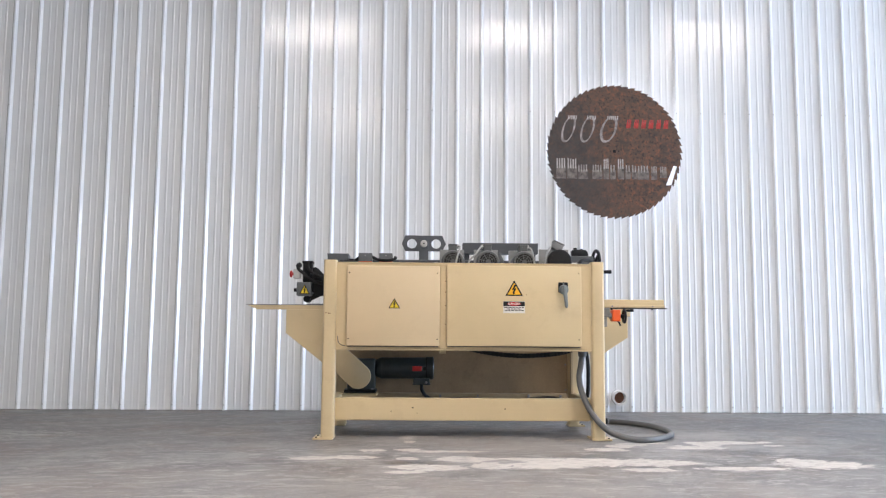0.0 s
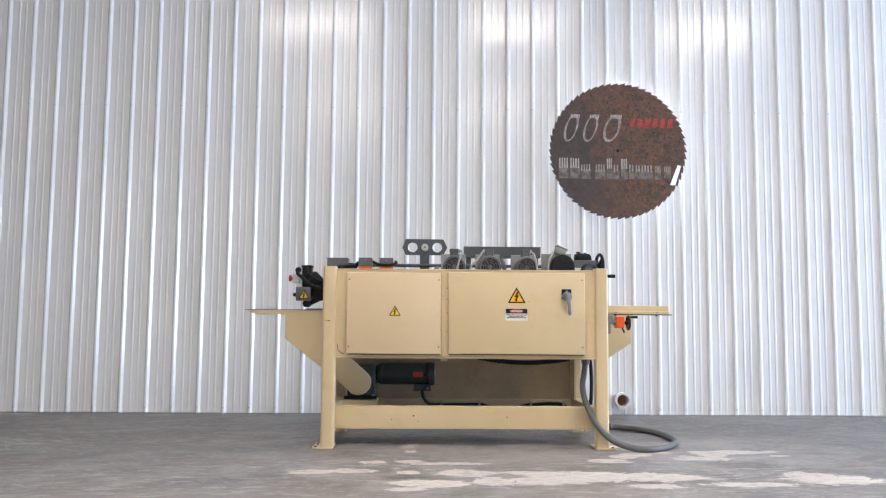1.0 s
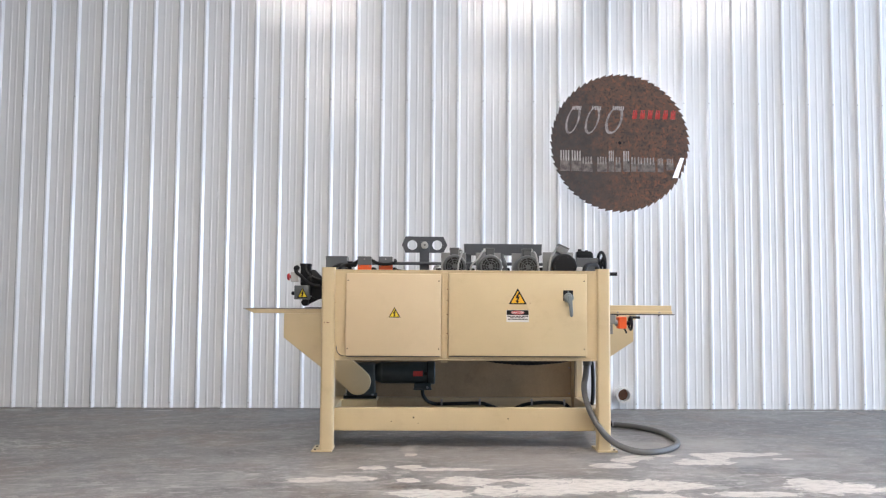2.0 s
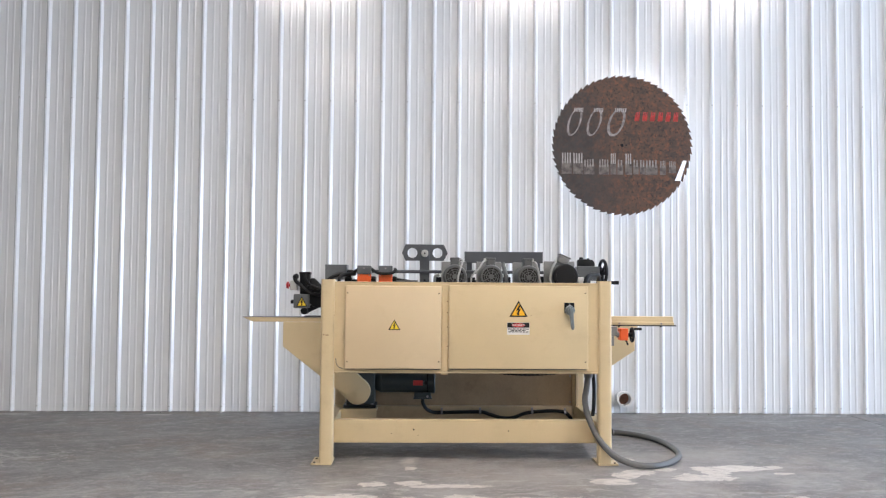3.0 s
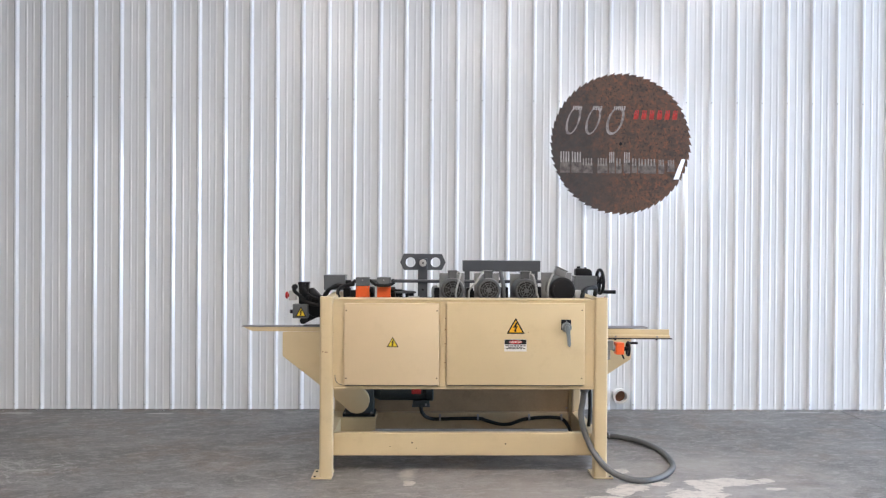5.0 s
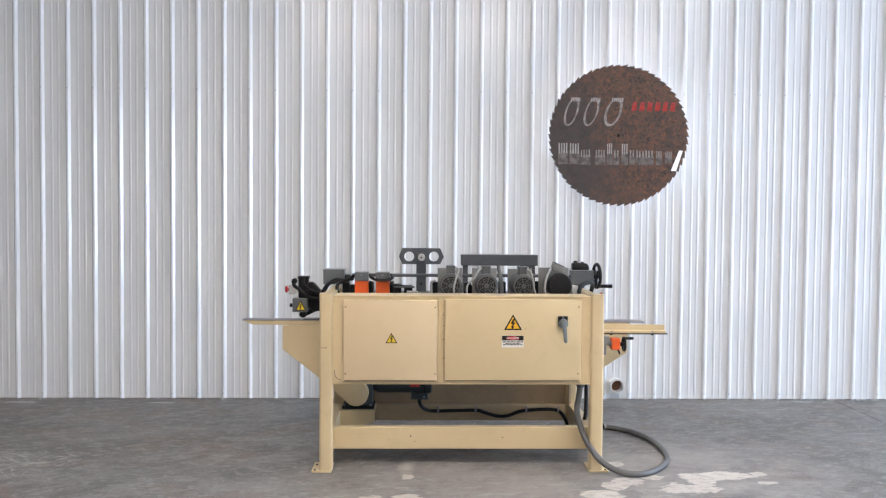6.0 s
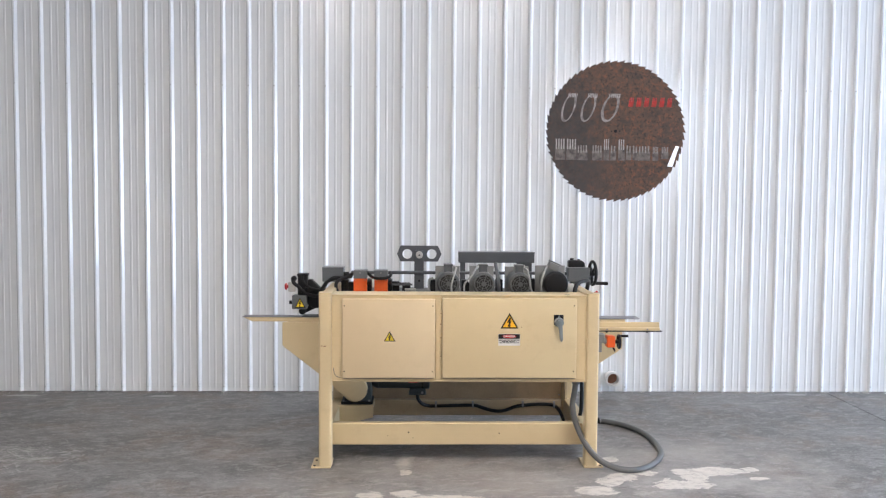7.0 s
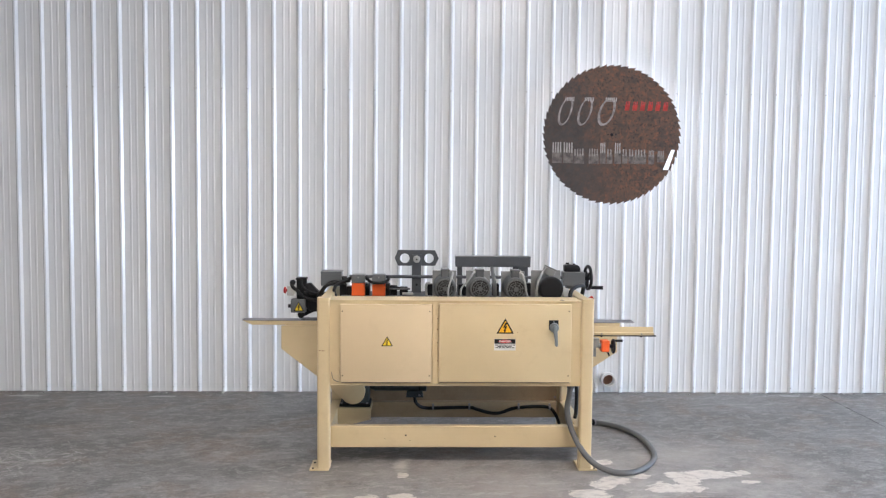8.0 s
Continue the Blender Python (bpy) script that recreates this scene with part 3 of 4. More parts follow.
# danger notice
notice = part("danger_notice", box(0.521, 0.663, DF - 0.0014, DF + 0.0005, 0.815, 0.892), M_PAPER, machine, "white notice with a black head and red oval")
part("notice_head", box(0.5225, 0.6615, DF - 0.0022, DF - 0.0013, 0.860, 0.8905), M_INK, notice)
own = cyl((0, 0, -0.0005), (0, 0, 0.0005), 1.0, seg=36)
bmesh.ops.transform(own, matrix=Matrix.Translation((0.592, DF - 0.0026, 0.8752)) @ pose(0, 0, 0, 90) @ Matrix.Diagonal((0.043, 0.0118, 1, 1)), verts=own.verts)
part("red_oval", own, M_RED, notice)
lettering("DANGER", 0.0195, (0.592, DF - 0.0034, 0.8752), M_PAPER, notice)
for z, a, b in ((0.851, 0.527, 0.657), (0.842, 0.545, 0.640), (0.833, 0.530, 0.655)):
    x = a
    while x < b - 0.004:
        w = min(random.uniform(0.010, 0.026), b - x)
        part("text_bar", box(x, x + w, DF - 0.0021, DF - 0.0013, z - 0.0026, z + 0.0026), M_INK, notice)
        x += w + 0.004

# isolator switch
sw = part("isolator_switch", box(0.882, 0.945, DF - 0.006, DF + 0.001, 0.952, 1.018, 0.002, 1), M_BLACK, machine, "dark isolator plate with a long grey lever")
part("boss", cyl((0.915, DF - 0.004, 0.970), (0.915, DF - 0.040, 0.970), 0.032, 0.028, 28, 0.004), M_HANDLE, sw, smooth=True)
own = prism([(0.903, 0.985), (0.914, 0.990), (0.927, 0.985), (0.931, 0.955), (0.937, 0.862), (0.933, 0.850), (0.925, 0.848), (0.917, 0.858), (0.912, 0.915), (0.902, 0.955)], DF - 0.058, DF - 0.034, 0.005)
part("lever", own, M_HANDLE, sw, smooth=True)
part("pointer", box(0.910, 0.918, DF - 0.012, DF - 0.005, 0.994, 1.012, 0.001, 1), M_HANDLE, sw)

# wings and tables
part("infeed_wing", prism([(-1.000, 0.856), (-0.640, 0.856), (-0.640, 0.41), (-0.665, 0.42), (-1.000, 0.682)], 7.05, 7.058, 0.002), M_CREAM, machine)
part("infeed_wing", prism([(-1.000, 0.836), (-0.640, 0.836), (-0.640, 0.41), (-0.665, 0.42), (-1.000, 0.682)], 7.27, 7.278, 0.002), M_CREAM, machine)
part("infeed_wing_end", box(-1.002, -0.994, 7.058, 7.27, 0.686, 0.836), M_CREAM, machine)
itab = part("infeed_table", prism([(-1.29, 0.888), (-0.60, 0.888), (-0.60, 0.856), (-1.225, 0.856), (-1.268, 0.876)], 7.085, 7.125, 0.002), M_CREAM, machine)
part("table_plate", box(-1.30, -0.60, 7.08, 7.185, 0.888, 0.893, 0.002, 1), M_STEEL, itab, "dull bare steel plate")
part("table_shoe", box(-0.86, -0.66, 7.085, 7.18, 0.893, 0.900, 0.002, 1), M_GREY, itab)
part("outfeed_wing", prism([(1.18, 0.865), (1.514, 0.865), (1.514, 0.667), (1.33, 0.545), (1.18, 0.545)], 7.05, 7.058, 0.002), M_CREAM, machine)
part("outfeed_wing", prism([(1.18, 0.865), (1.514, 0.865), (1.514, 0.667), (1.33, 0.545), (1.18, 0.545)], 7.27, 7.278, 0.002), M_CREAM, machine)
otab = part("outfeed_fence", box(1.178, 1.668, 6.62, 6.628, 0.872, 0.925, 0.002, 1), M_CREAM, machine)
part("fence_shelf", box(1.178, 1.668, 6.600, 6.6195, 0.868, 0.888, 0.002, 1), M_CREAM, otab)
part("rubber_strip", box(1.178, 1.682, 6.594, 6.626, 0.861, 0.867, 0.001, 1), M_BLACK, otab)
for x in (1.30, 1.58):
    part("fence_bolt", cyl((x, 6.601, 0.878), (x, 6.595, 0.878), 0.006, seg=8), M_STEEL, otab)
    part("fence_nut", cyl((x, 6.61, 0.853), (x, 6.61, 0.862), 0.007, seg=6), M_BLACK, otab)
part("outfeed_bed", box(1.178, 1.53, 7.036, 7.049, 0.82, 0.8885, 0.004), M_CREAM, machine)
part("outfeed_plate", prism([(1.178, 0.895), (1.640, 0.895), (1.625, 0.889), (1.178, 0.889)], 7.03, 7.175, 0.001), M_STEEL, machine, "dull bare steel plate")

# height adjuster under the outfeed fence
adj = part("height_adjuster", box(1.275, 1.330, 6.47, 6.545, 0.772, 0.850, 0.006), M_ORANGE, machine, "orange gearbox with a small black handwheel")
part("slide_block", box(1.19, 1.262, 6.49, 6.56, 0.80, 0.862, 0.004), M_PLATE, adj)
part("slide_foot", box(1.205, 1.245, 6.50, 6.55, 0.735, 0.80, 0.004), M_PLATE, adj)
part("adjuster_neck", cyl((1.262, 6.51, 0.81), (1.276, 6.51, 0.81), 0.02, seg=16), M_STEEL, adj)
own = torus((1.362, 6.505, 0.808), (1, 0, 0), 0.043, 0.008)
cyl((1.33, 6.505, 0.808), (1.372, 6.505, 0.808), 0.014, seg=16, bm=own)
for k in range(3):
    a = radians(90 + 120 * k)
    cyl((1.362, 6.505, 0.808), (1.362, 6.505 + 0.043 * math.cos(a), 0.808 + 0.043 * math.sin(a)), 0.006, seg=8, bm=own)
part("adjuster_wheel", own, M_BLACK, adj, smooth=True)
part("adjuster_handle", cyl((1.362, 6.505, 0.846), (1.425, 6.505, 0.846), 0.008, 0.0095, 14, 0.002), M_BLACK, adj, smooth=True)
part("clamp_lever", tube([(1.318, 6.50, 0.775), (1.327, 6.495, 0.758), (1.332, 6.49, 0.742)], 0.006, 8), M_BLACK, adj, smooth=True)

# ---- control head on the infeed side ----
head = part("control_box", box(-0.928, -0.820, 7.03, 7.13, 0.955, 1.055, 0.006), M_BOXGREY, machine, "grey box with a yellow warning triangle", smooth=True)
warning(-0.868, 0.967, 0.078, 0.072, 7.03, M_YELLOW, head)
part("cable_gland", cyl((-0.953, 7.08, 1.00), (-0.926, 7.08, 1.00), 0.014, seg=14, bevel=0.002), M_BLACK, head)
column = part("head_column", box(-0.888, -0.818, 7.05, 7.13, 1.055, 1.21, 0.01, 3), M_BLACK, machine, smooth=True)
part("column_cap", box(-0.893, -0.813, 7.045, 7.135, 1.195, 1.214, 0.006), M_BLACK, column)
part("column_knob", cyl((-0.822, 7.04, 1.10), (-0.80, 7.02, 1.10), 0.022, seg=16, bevel=0.004), M_BLACK, column, smooth=True)
part("head_arm", prism([(-0.825, 1.165), (-0.79, 1.172), (-0.735, 1.115), (-0.705, 1.09), (-0.69, 0.965), (-0.775, 0.955), (-0.82, 0.985)], 7.07, 7.15, 0.01), M_BLACK, machine, smooth=True)
part("arm_stub", box(-0.80, -0.64, 7.09, 7.16, 0.985, 1.10, 0.01), M_BLACK, machine, smooth=True)
roller = part("head_roller", cyl((-0.857, 7.07, 0.935), (-0.857, 7.18, 0.935), 0.026, seg=24, bevel=0.004), M_RUBBER, machine, smooth=True)
part("roller_arm", prism([(-0.87, 0.95), (-0.845, 0.915), (-0.72, 0.975), (-0.74, 1.01)], 7.10, 7.125, 0.004), M_BLACK, roller)
estop = part("emergency_stop", box(-0.955, -0.905, 7.04, 7.11, 1.082, 1.152, 0.004), M_PALEGREY, machine, "pale box with a red mushroom button")
part("button_neck", cyl((-0.955, 7.075, 1.118), (-0.972, 7.075, 1.118), 0.012, seg=16), M_RED, estop)
part("red_button", cyl((-0.968, 7.075, 1.118), (-0.985, 7.075, 1.118), 0.028, 0.021, 24, 0.005), M_RED, estop, smooth=True)
part("head_cable", tube([(-0.905, 7.06, 1.165), (-0.922, 7.05, 1.185), (-0.915, 7.04, 1.15), (-0.88, 7.035, 1.12), (-0.85, 7.03, 1.09), (-0.80, 7.03, 1.06), (-0.75, 7.05, 1.05), (-0.70, 7.08, 1.04)], 0.013, 10), M_RUBBER, machine, smooth=True)
part("head_cable", tube([(-0.85, 7.04, 1.205), (-0.845, 7.03, 1.16), (-0.80, 7.03, 1.115), (-0.74, 7.05, 1.095), (-0.70, 7.06, 1.11), (-0.655, 7.0, 1.17), (-0.60, 6.93, 1.20), (-0.53, 6.90, 1.19)], 0.011, 10), M_RUBBER, machine, smooth=True)
part("head_cable_boot", cyl((-0.925, 7.05, 1.19), (-0.905, 7.05, 1.168), 0.021, seg=14, bevel=0.004), M_BLACK, machine, smooth=True)

# ---- on top ----
jb = part("junction_box", box(-0.702, -0.550, 7.0, 7.16, 1.160, 1.262, 0.005), M_BOXGREY, machine)
part("box_lid", box(-0.7035, -0.5485, 6.9985, 7.1615, 1.255, 1.266, 0.002), M_BOXGREY, jb)
part("box_nipple", cyl((-0.55, 7.03, 1.215), (-0.51, 7.03, 1.215), 0.016, seg=14), M_BLACK, jb)
part("box_nipple", cyl((-0.55, 7.03, 1.18), (-0.52, 7.03, 1.18), 0.012, seg=14), M_BLACK, jb)

for x in (-0.464, -0.316):
    w = 0.094
    unit = part("sensor_head", box(x, x + w, 6.86, 6.93, 1.105, 1.199, 0.003), M_ORANGE, machine, "orange unit with a grey cap")
    part("unit_cap", box(x - 0.001, x + w + 0.001, 6.853, 6.965, 1.197, 1.257, 0.004), M_BOXGREY, unit)
    part("cap_screw", cyl((x + w / 2, 6.850, 1.238), (x + w / 2, 6.855, 1.238), 0.005, seg=8), M_STEEL, unit)
    for sx in (x + 0.012, x + w - 0.012):
        part("unit_screw", cyl((sx, 6.857, 1.188), (sx, 6.862, 1.188), 0.004, seg=8), M_STEEL, unit)
    part("unit_body", box(x + 0.005, x + w + 0.03, 6.93, 7.05, 1.08, 1.185, 0.01), M_BLACK, unit)
    part("side_fitting", cyl((x + w, 6.90, 1.165), (x + w + 0.028, 6.90, 1.165), 0.016, seg=12), M_BLACK, unit)
part("link_cable", tube([(-0.53, 7.02, 1.20), (-0.50, 7.0, 1.212), (-0.475, 6.96, 1.225), (-0.455, 6.93, 1.232)], 0.013, 10), M_RUBBER, machine, smooth=True)
part("link_cable", tube([(-0.37, 6.92, 1.235), (-0.35, 6.88, 1.222), (-0.32, 6.84, 1.207), (-0.27, 6.832, 1.202), (-0.225, 6.84, 1.207), (-0.20, 6.87, 1.222), (-0.205, 6.94, 1.235)], 0.011, 10), M_RUBBER, machine, smooth=True)
part("link_cable", tube([(-0.49, 7.0, 1.20), (-0.54, 6.95, 1.197), (-0.60, 6.90, 1.192), (-0.66, 6.89, 1.165), (-0.70, 6.93, 1.11), (-0.73, 7.0, 1.06)], 0.012, 10), M_RUBBER, machine, smooth=True)
part("link_cable", tube([(-0.49, 7.0, 1.205), (-0.53, 6.90, 1.20), (-0.57, 6.82, 1.185), (-0.582, 6.78, 1.15), (-0.56, 6.76, 1.09), (-0.555, 6.75, 1.03)], 0.012, 10), M_RUBBER, machine, smooth=True)

part("long_rod", cyl((-0.50, 7.105, 1.222), (1.12, 7.105, 1.222), 0.012, seg=16), M_GREY, machine, smooth=True)
# head bed beneath the units
part("bed_beam", box(-0.55, 1.08, 6.91, 7.22, 0.98, 1.10, 0.006), M_GREY, machine)
for x, w, h in ((-0.56, 0.05, 1.165), (-0.51, 0.045, 1.15), (-0.19, 0.05, 1.155), (-0.12, 0.06, 1.145), (0.075, 0.06, 1.17), (0.31, 0.05, 1.17), (0.34, 0.03, 1.15), (0.56, 0.05, 1.175), (0.80, 0.05, 1.18), (1.02, 0.05, 1.16)):
    part("bed_block", box(x, x + w, 6.95, 7.03, 1.09, h + 0.012, 0.006), M_BLACK, machine)
part("hold_down_rod", cyl((-0.215, 6.93, 1.166), (-0.10, 6.93, 1.150), 0.011, seg=12), M_BLACK, machine, smooth=True)
part("hold_down_rod", cyl((-0.20, 6.91, 1.150), (-0.045, 6.91, 1.152), 0.007, seg=12), M_GREY, machine, smooth=True)
part("hold_down_foot", box(-0.10, -0.02, 6.90, 6.94, 1.108, 1.122, 0.003), M_PALEGREY, machine)
part("air_elbow", tube([(0.075, 6.93, 1.10), (0.073, 6.93, 1.165), (0.080, 6.93, 1.188), (0.105, 6.93, 1.197)], 0.010, 10), M_LEAD, machine, smooth=True)


# gauge bracket with two round openings
def holed_plate():
    own = bmesh.new()
    out = [(-0.163, 1.358), (-0.137, 1.421), (0.141, 1.419), (0.169, 1.358), (0.141, 1.302), (-0.137, 1.302)]
    ym = (7.135, 7.149)
    seg = 144
    # left half, middle and right half share edges at the cut lines
    for cx, cut, tip in ((-0.087, -0.032, -1), (0.095, 0.038, 1)):
        inner = [(cx + 0.036 * math.cos(2 * math.pi * i / seg), 1.358 + 0.036 * math.sin(2 * math.pi * i / seg)) for i in range(seg)]
        poly = [out[0], out[1], (cut, 1.420), (cut, 1.302), out[5]] if tip < 0 else [(cut, 1.420), out[2], out[3], out[4], (cut, 1.302)]
        edge = []
        for px, pz in inner:
            dx, dz = px - cx, pz - 1.358
            best = None
            for k in range(len(poly)):
                ax, az = poly[k]
                bx, bz = poly[(k + 1) % len(poly)]
                ex, ez = bx - ax, bz - az
                den = dx * ez - dz * ex
                if abs(den) < 1e-9:
                    continue
                s = ((ax - cx) * ez - (az - 1.358) * ex) / den
                u = ((ax - cx) * dz - (az - 1.358) * dx) / den
                if s > 0 and -1e-6 <= u <= 1 + 1e-6 and (best is None or s < best):
                    best = s
            edge.append((cx + dx * best, 1.358 + dz * best))
        loops = [[own.verts.new((px, y, pz)) for px, pz in ring_pts] for y in ym for ring_pts in (inner, edge)]
        fi, fo, bi, bo = loops
        for i in range(seg):
            j = (i + 1) % seg
            own.faces.new((fi[i], fi[j], fo[j], fo[i]))
            own.faces.new((bi[i], bo[i], bo[j], bi[j]))
            own.faces.new((fi[i], bi[i], bi[j], fi[j]))
            own.faces.new((fo[i], fo[j], bo[j], bo[i]))
    box(-0.032, 0.038, ym[0], ym[1], 1.302, 1.420, bm=own)
    return own


brk = part("gauge_bracket", holed_plate(), M_GREY, machine, "dark grey plate with two round openings")
part("bracket_stem", box(-0.033, 0.037, 7.120, 7.134, 1.06, 1.386, 0.002, 1), M_GREY, brk)
part("bracket_knob", cyl((0.003, 7.12, 1.354), (0.003, 7.075, 1.354), 0.026, seg=30, bevel=0.003), M_PALEGREY, brk, smooth=True)
part("knob_stud", cyl((0.003, 7.076, 1.354), (0.003, 7.07, 1.354), 0.006, seg=12), M_BLACK, brk)
part("stem_bolt", cyl((0.003, 7.121, 1.16), (0.003, 7.112, 1.16), 0.009, seg=6), M_BLACK, brk)

# dust beam
beam = part("duct_beam", box(0.298, 0.868, 7.17, 7.28, 1.292, 1.370, 0.004), M_GREY, machine)
part("beam_cap", box(0.296, 0.870, 7.168, 7.282, 1.366, 1.373, 0.002, 1), M_BOXGREY, beam)
for x in (0.312, 0.815):
    part("beam_leg", box(x, x + 0.038, 7.20, 7.25, 1.05, 1.294, 0.003), M_GREY, beam)
part("beam_bracket", box(0.735, 0.85, 7.185, 7.2, 1.245, 1.293, 0.003), M_GREY, beam)
part("beam_hose", tube([(0.577, 7.19, 1.295), (0.575, 7.14, 1.27), (0.572, 7.0, 1.235), (0.568, 6.86, 1.19), (0.568, 6.80, 1.09)], 0.015, 12), M_MOTOR, beam, smooth=True)


def spindle_motor(x, z, y, tilt=0.0):
    """A grey fan-cooled motor that faces the front: back plate, body, slotted fan cover, terminal box and lead."""
    m = part("spindle_motor", cyl((x, y + 0.035, z), (x, y + 0.24, z), 0.079, seg=40, bevel=0.004), M_MOTOR, machine, "grey fan-cooled electric motor", smooth=True)
    part("fan_shell", cyl((x, y + 0.05, z), (x, y, z), 0.084, 0.076, 40, 0.014), M_MOTOR, m, smooth=True)
    part("fan_dark", cyl((x, y + 0.001, z), (x, y - 0.0012, z), 0.0605, seg=36), M_INK, m)
    own = ring((x, y - 0.003, z), (0, 1, 0), 0.0600, 0.068, 0.006)
    ring((x, y - 0.003, z), (0, 1, 0), 0.0455, 0.0490, 0.006, bm=own)
    ring((x, y - 0.003, z), (0, 1, 0), 0.0305, 0.0340, 0.006, bm=own)
    cyl((x, y + 0.001, z), (x, y - 0.006, z), 0.017, seg=24, bm=own)
    for k in range(8):
        a = radians(22.5 + 45 * k + tilt)
        c, s = math.cos(a), math.sin(a)
        bmesh_bar = box(0.014, 0.060, -0.0055, 0.0, -0.0021, 0.0021)
        bmesh.ops.transform(bmesh_bar, matrix=Matrix.Translation((x, y - 0.0004, z)) @ Matrix.Rotation(-a, 4, "Y"), verts=bmesh_bar.verts)
        joined(own, bmesh_bar)
    part("fan_grille", own, M_MOTOR, m)
    part("terminal_box", box(x - 0.027, x + 0.030, y + 0.07, y + 0.16, z + 0.07, z + 0.128, 0.005), M_MOTOR, m)
    part("terminal_lid", box(x - 0.030, x + 0.033, y + 0.066, y + 0.164, z + 0.116, z + 0.130, 0.003), M_MOTOR, m)
    part("back_plate", box(x - 0.086, x + 0.088, y + 0.24, y + 0.255, z - 0.12, z + 0.107, 0.003), M_PLATE, m, "dull aluminium mounting plate")
    part("motor_foot", box(x - 0.06, x + 0.06, y + 0.06, y + 0.23, z - 0.12, z - 0.072, 0.006), M_MOTOR, m)
    return m


MZ = 1.183
m1 = spindle_motor(0.205, MZ, 6.65)
m2 = spindle_motor(0.450, MZ, 6.65, 8)
m3 = spindle_motor(0.703, MZ - 0.003, 6.65, -12)
part("motor_lead", tube([(0.238, 6.740, 1.297), (0.258, 6.690, 1.290), (0.241, 6.645, 1.235), (0.225, 6.630, 1.175), (0.228, 6.630, 1.115)], 0.0065, 8), M_LEAD, m1, smooth=True)
part("motor_lead", tube([(0.418, 6.740, 1.297), (0.398, 6.690, 1.285), (0.363, 6.660, 1.235), (0.318, 6.650, 1.185), (0.313, 6.650, 1.125)], 0.0065, 8), M_LEAD, m2, smooth=True)
part("motor_lead", tube([(0.733, 6.740, 1.285), (0.753, 6.690, 1.280), (0.765, 6.650, 1.225), (0.773, 6.640, 1.165), (0.788, 6.640, 1.115)], 0.0065, 8), M_LEAD, m3, smooth=True)
for mm, gx in ((m1, 0.241), (m2, 0.413), (m3, 0.735)):
    part("lead_gland", cyl((gx, 6.77, 1.293), (gx, 6.725, 1.300), 0.011, seg=12), M_PALEGREY, mm)

m4 = part("cutter_motor", cyl((0.947, 6.660, 1.188), (0.947, 6.880, 1.188), 0.084, seg=44, bevel=0.004), M_MOTOR, machine, "motor with a smooth black fan cover", smooth=True)
part("fan_cover", cyl((0.947, 6.665, 1.188), (0.947, 6.620, 1.188), 0.089, 0.082, 44, 0.012), M_BLACK, m4, smooth=True)
for nm, h0, h1, grow in (("terminal_box", -0.026, 0.022, 0.0), ("terminal_lid", 0.023, 0.033, 0.004)):
    own = box(-0.038 - grow, 0.038 + grow, 6.70 - grow, 6.80 + grow, h0, h1, 0.005)
    bmesh.ops.transform(own, matrix=Matrix.Translation((0.945, 0, 1.300)) @ Matrix.Rotation(radians(24), 4, "Y"), verts=own.verts)
    part(nm, own, M_ALUBOX, m4, "slanting pale grey box", smooth=True)
ring_rim = ring((0.947, 6.621, 1.188), (0, 1, 0), 0.062, 0.066, 0.006, 44)
part("cover_rim", ring_rim, M_BLACK, m4)
part("motor_lead", tube([(0.908, 6.750, 1.303), (0.883, 6.700, 1.278), (0.856, 6.660, 1.228), (0.846, 6.650, 1.168), (0.853, 6.650, 1.118)], 0.008, 8), M_LEAD, m4, smooth=True)
part("back_plate", box(0.835, 1.05, 6.88, 6.895, 1.08, 1.297, 0.003), M_PLATE, m4)
part("coupling", cyl((1.035, 6.70, 1.14), (1.08, 6.70, 1.14), 0.045, seg=24, bevel=0.004), M_PALEGREY, m4, smooth=True)

# feed drive at the outfeed end
fd = part("drive_box", box(1.10, 1.262, 7.05, 7.16, 1.165, 1.268, 0.004), M_BOXGREY, machine)
part("drive_stand", box(1.13, 1.2, 7.07, 7.15, 1.10, 1.168, 0.004), M_GREY, fd)
part("clamp_block", prism([(1.112, 1.268), (1.112, 1.315), (1.13, 1.322), (1.215, 1.318), (1.232, 1.30), (1.235, 1.268)], 7.08, 7.15, 0.006), M_BLACK, fd, smooth=True)
part("clamp_stud", cyl((1.14, 7.115, 1.315), (1.14, 7.115, 1.335), 0.014, seg=14, bevel=0.003), M_BLACK, fd)
part("clamp_stud", cyl((1.19, 7.115, 1.315), (1.19, 7.115, 1.328), 0.010, seg=14, bevel=0.003), M_BLACK, fd)
hw = part("handwheel", torus((1.29, 7.08, 1.226), (1, 0.12, 0), 0.085, 0.012, 48, 12), M_BLACK, machine, "black handwheel with a crank handle", smooth=True)
part("wheel_hub", cyl((1.262, 7.08, 1.226), (1.306, 7.08, 1.226), 0.022, seg=20, bevel=0.003), M_BLACK, hw, smooth=True)
for k in range(3):
    a = radians(30 + 120 * k)
    part("wheel_spoke", cyl((1.288, 7.08, 1.226), (1.288, 7.08 + 0.083 * math.cos(a), 1.226 + 0.083 * math.sin(a)), 0.012, 0.009, 10), M_BLACK, hw, smooth=True)
part("crank_handle", cyl((1.293, 7.07, 1.152), (1.400, 7.05, 1.152), 0.012, 0.014, 16, 0.003), M_BLACK, hw, smooth=True)
part("drive_cable", tube([(1.07, 6.60, 1.08), (1.075, 6.60, 1.155), (1.095, 6.62, 1.19), (1.14, 6.68, 1.203), (1.19, 6.76, 1.20), (1.215, 6.86, 1.17), (1.22, 6.95, 1.10)], 0.015, 10), M_RUBBER, machine, smooth=True)
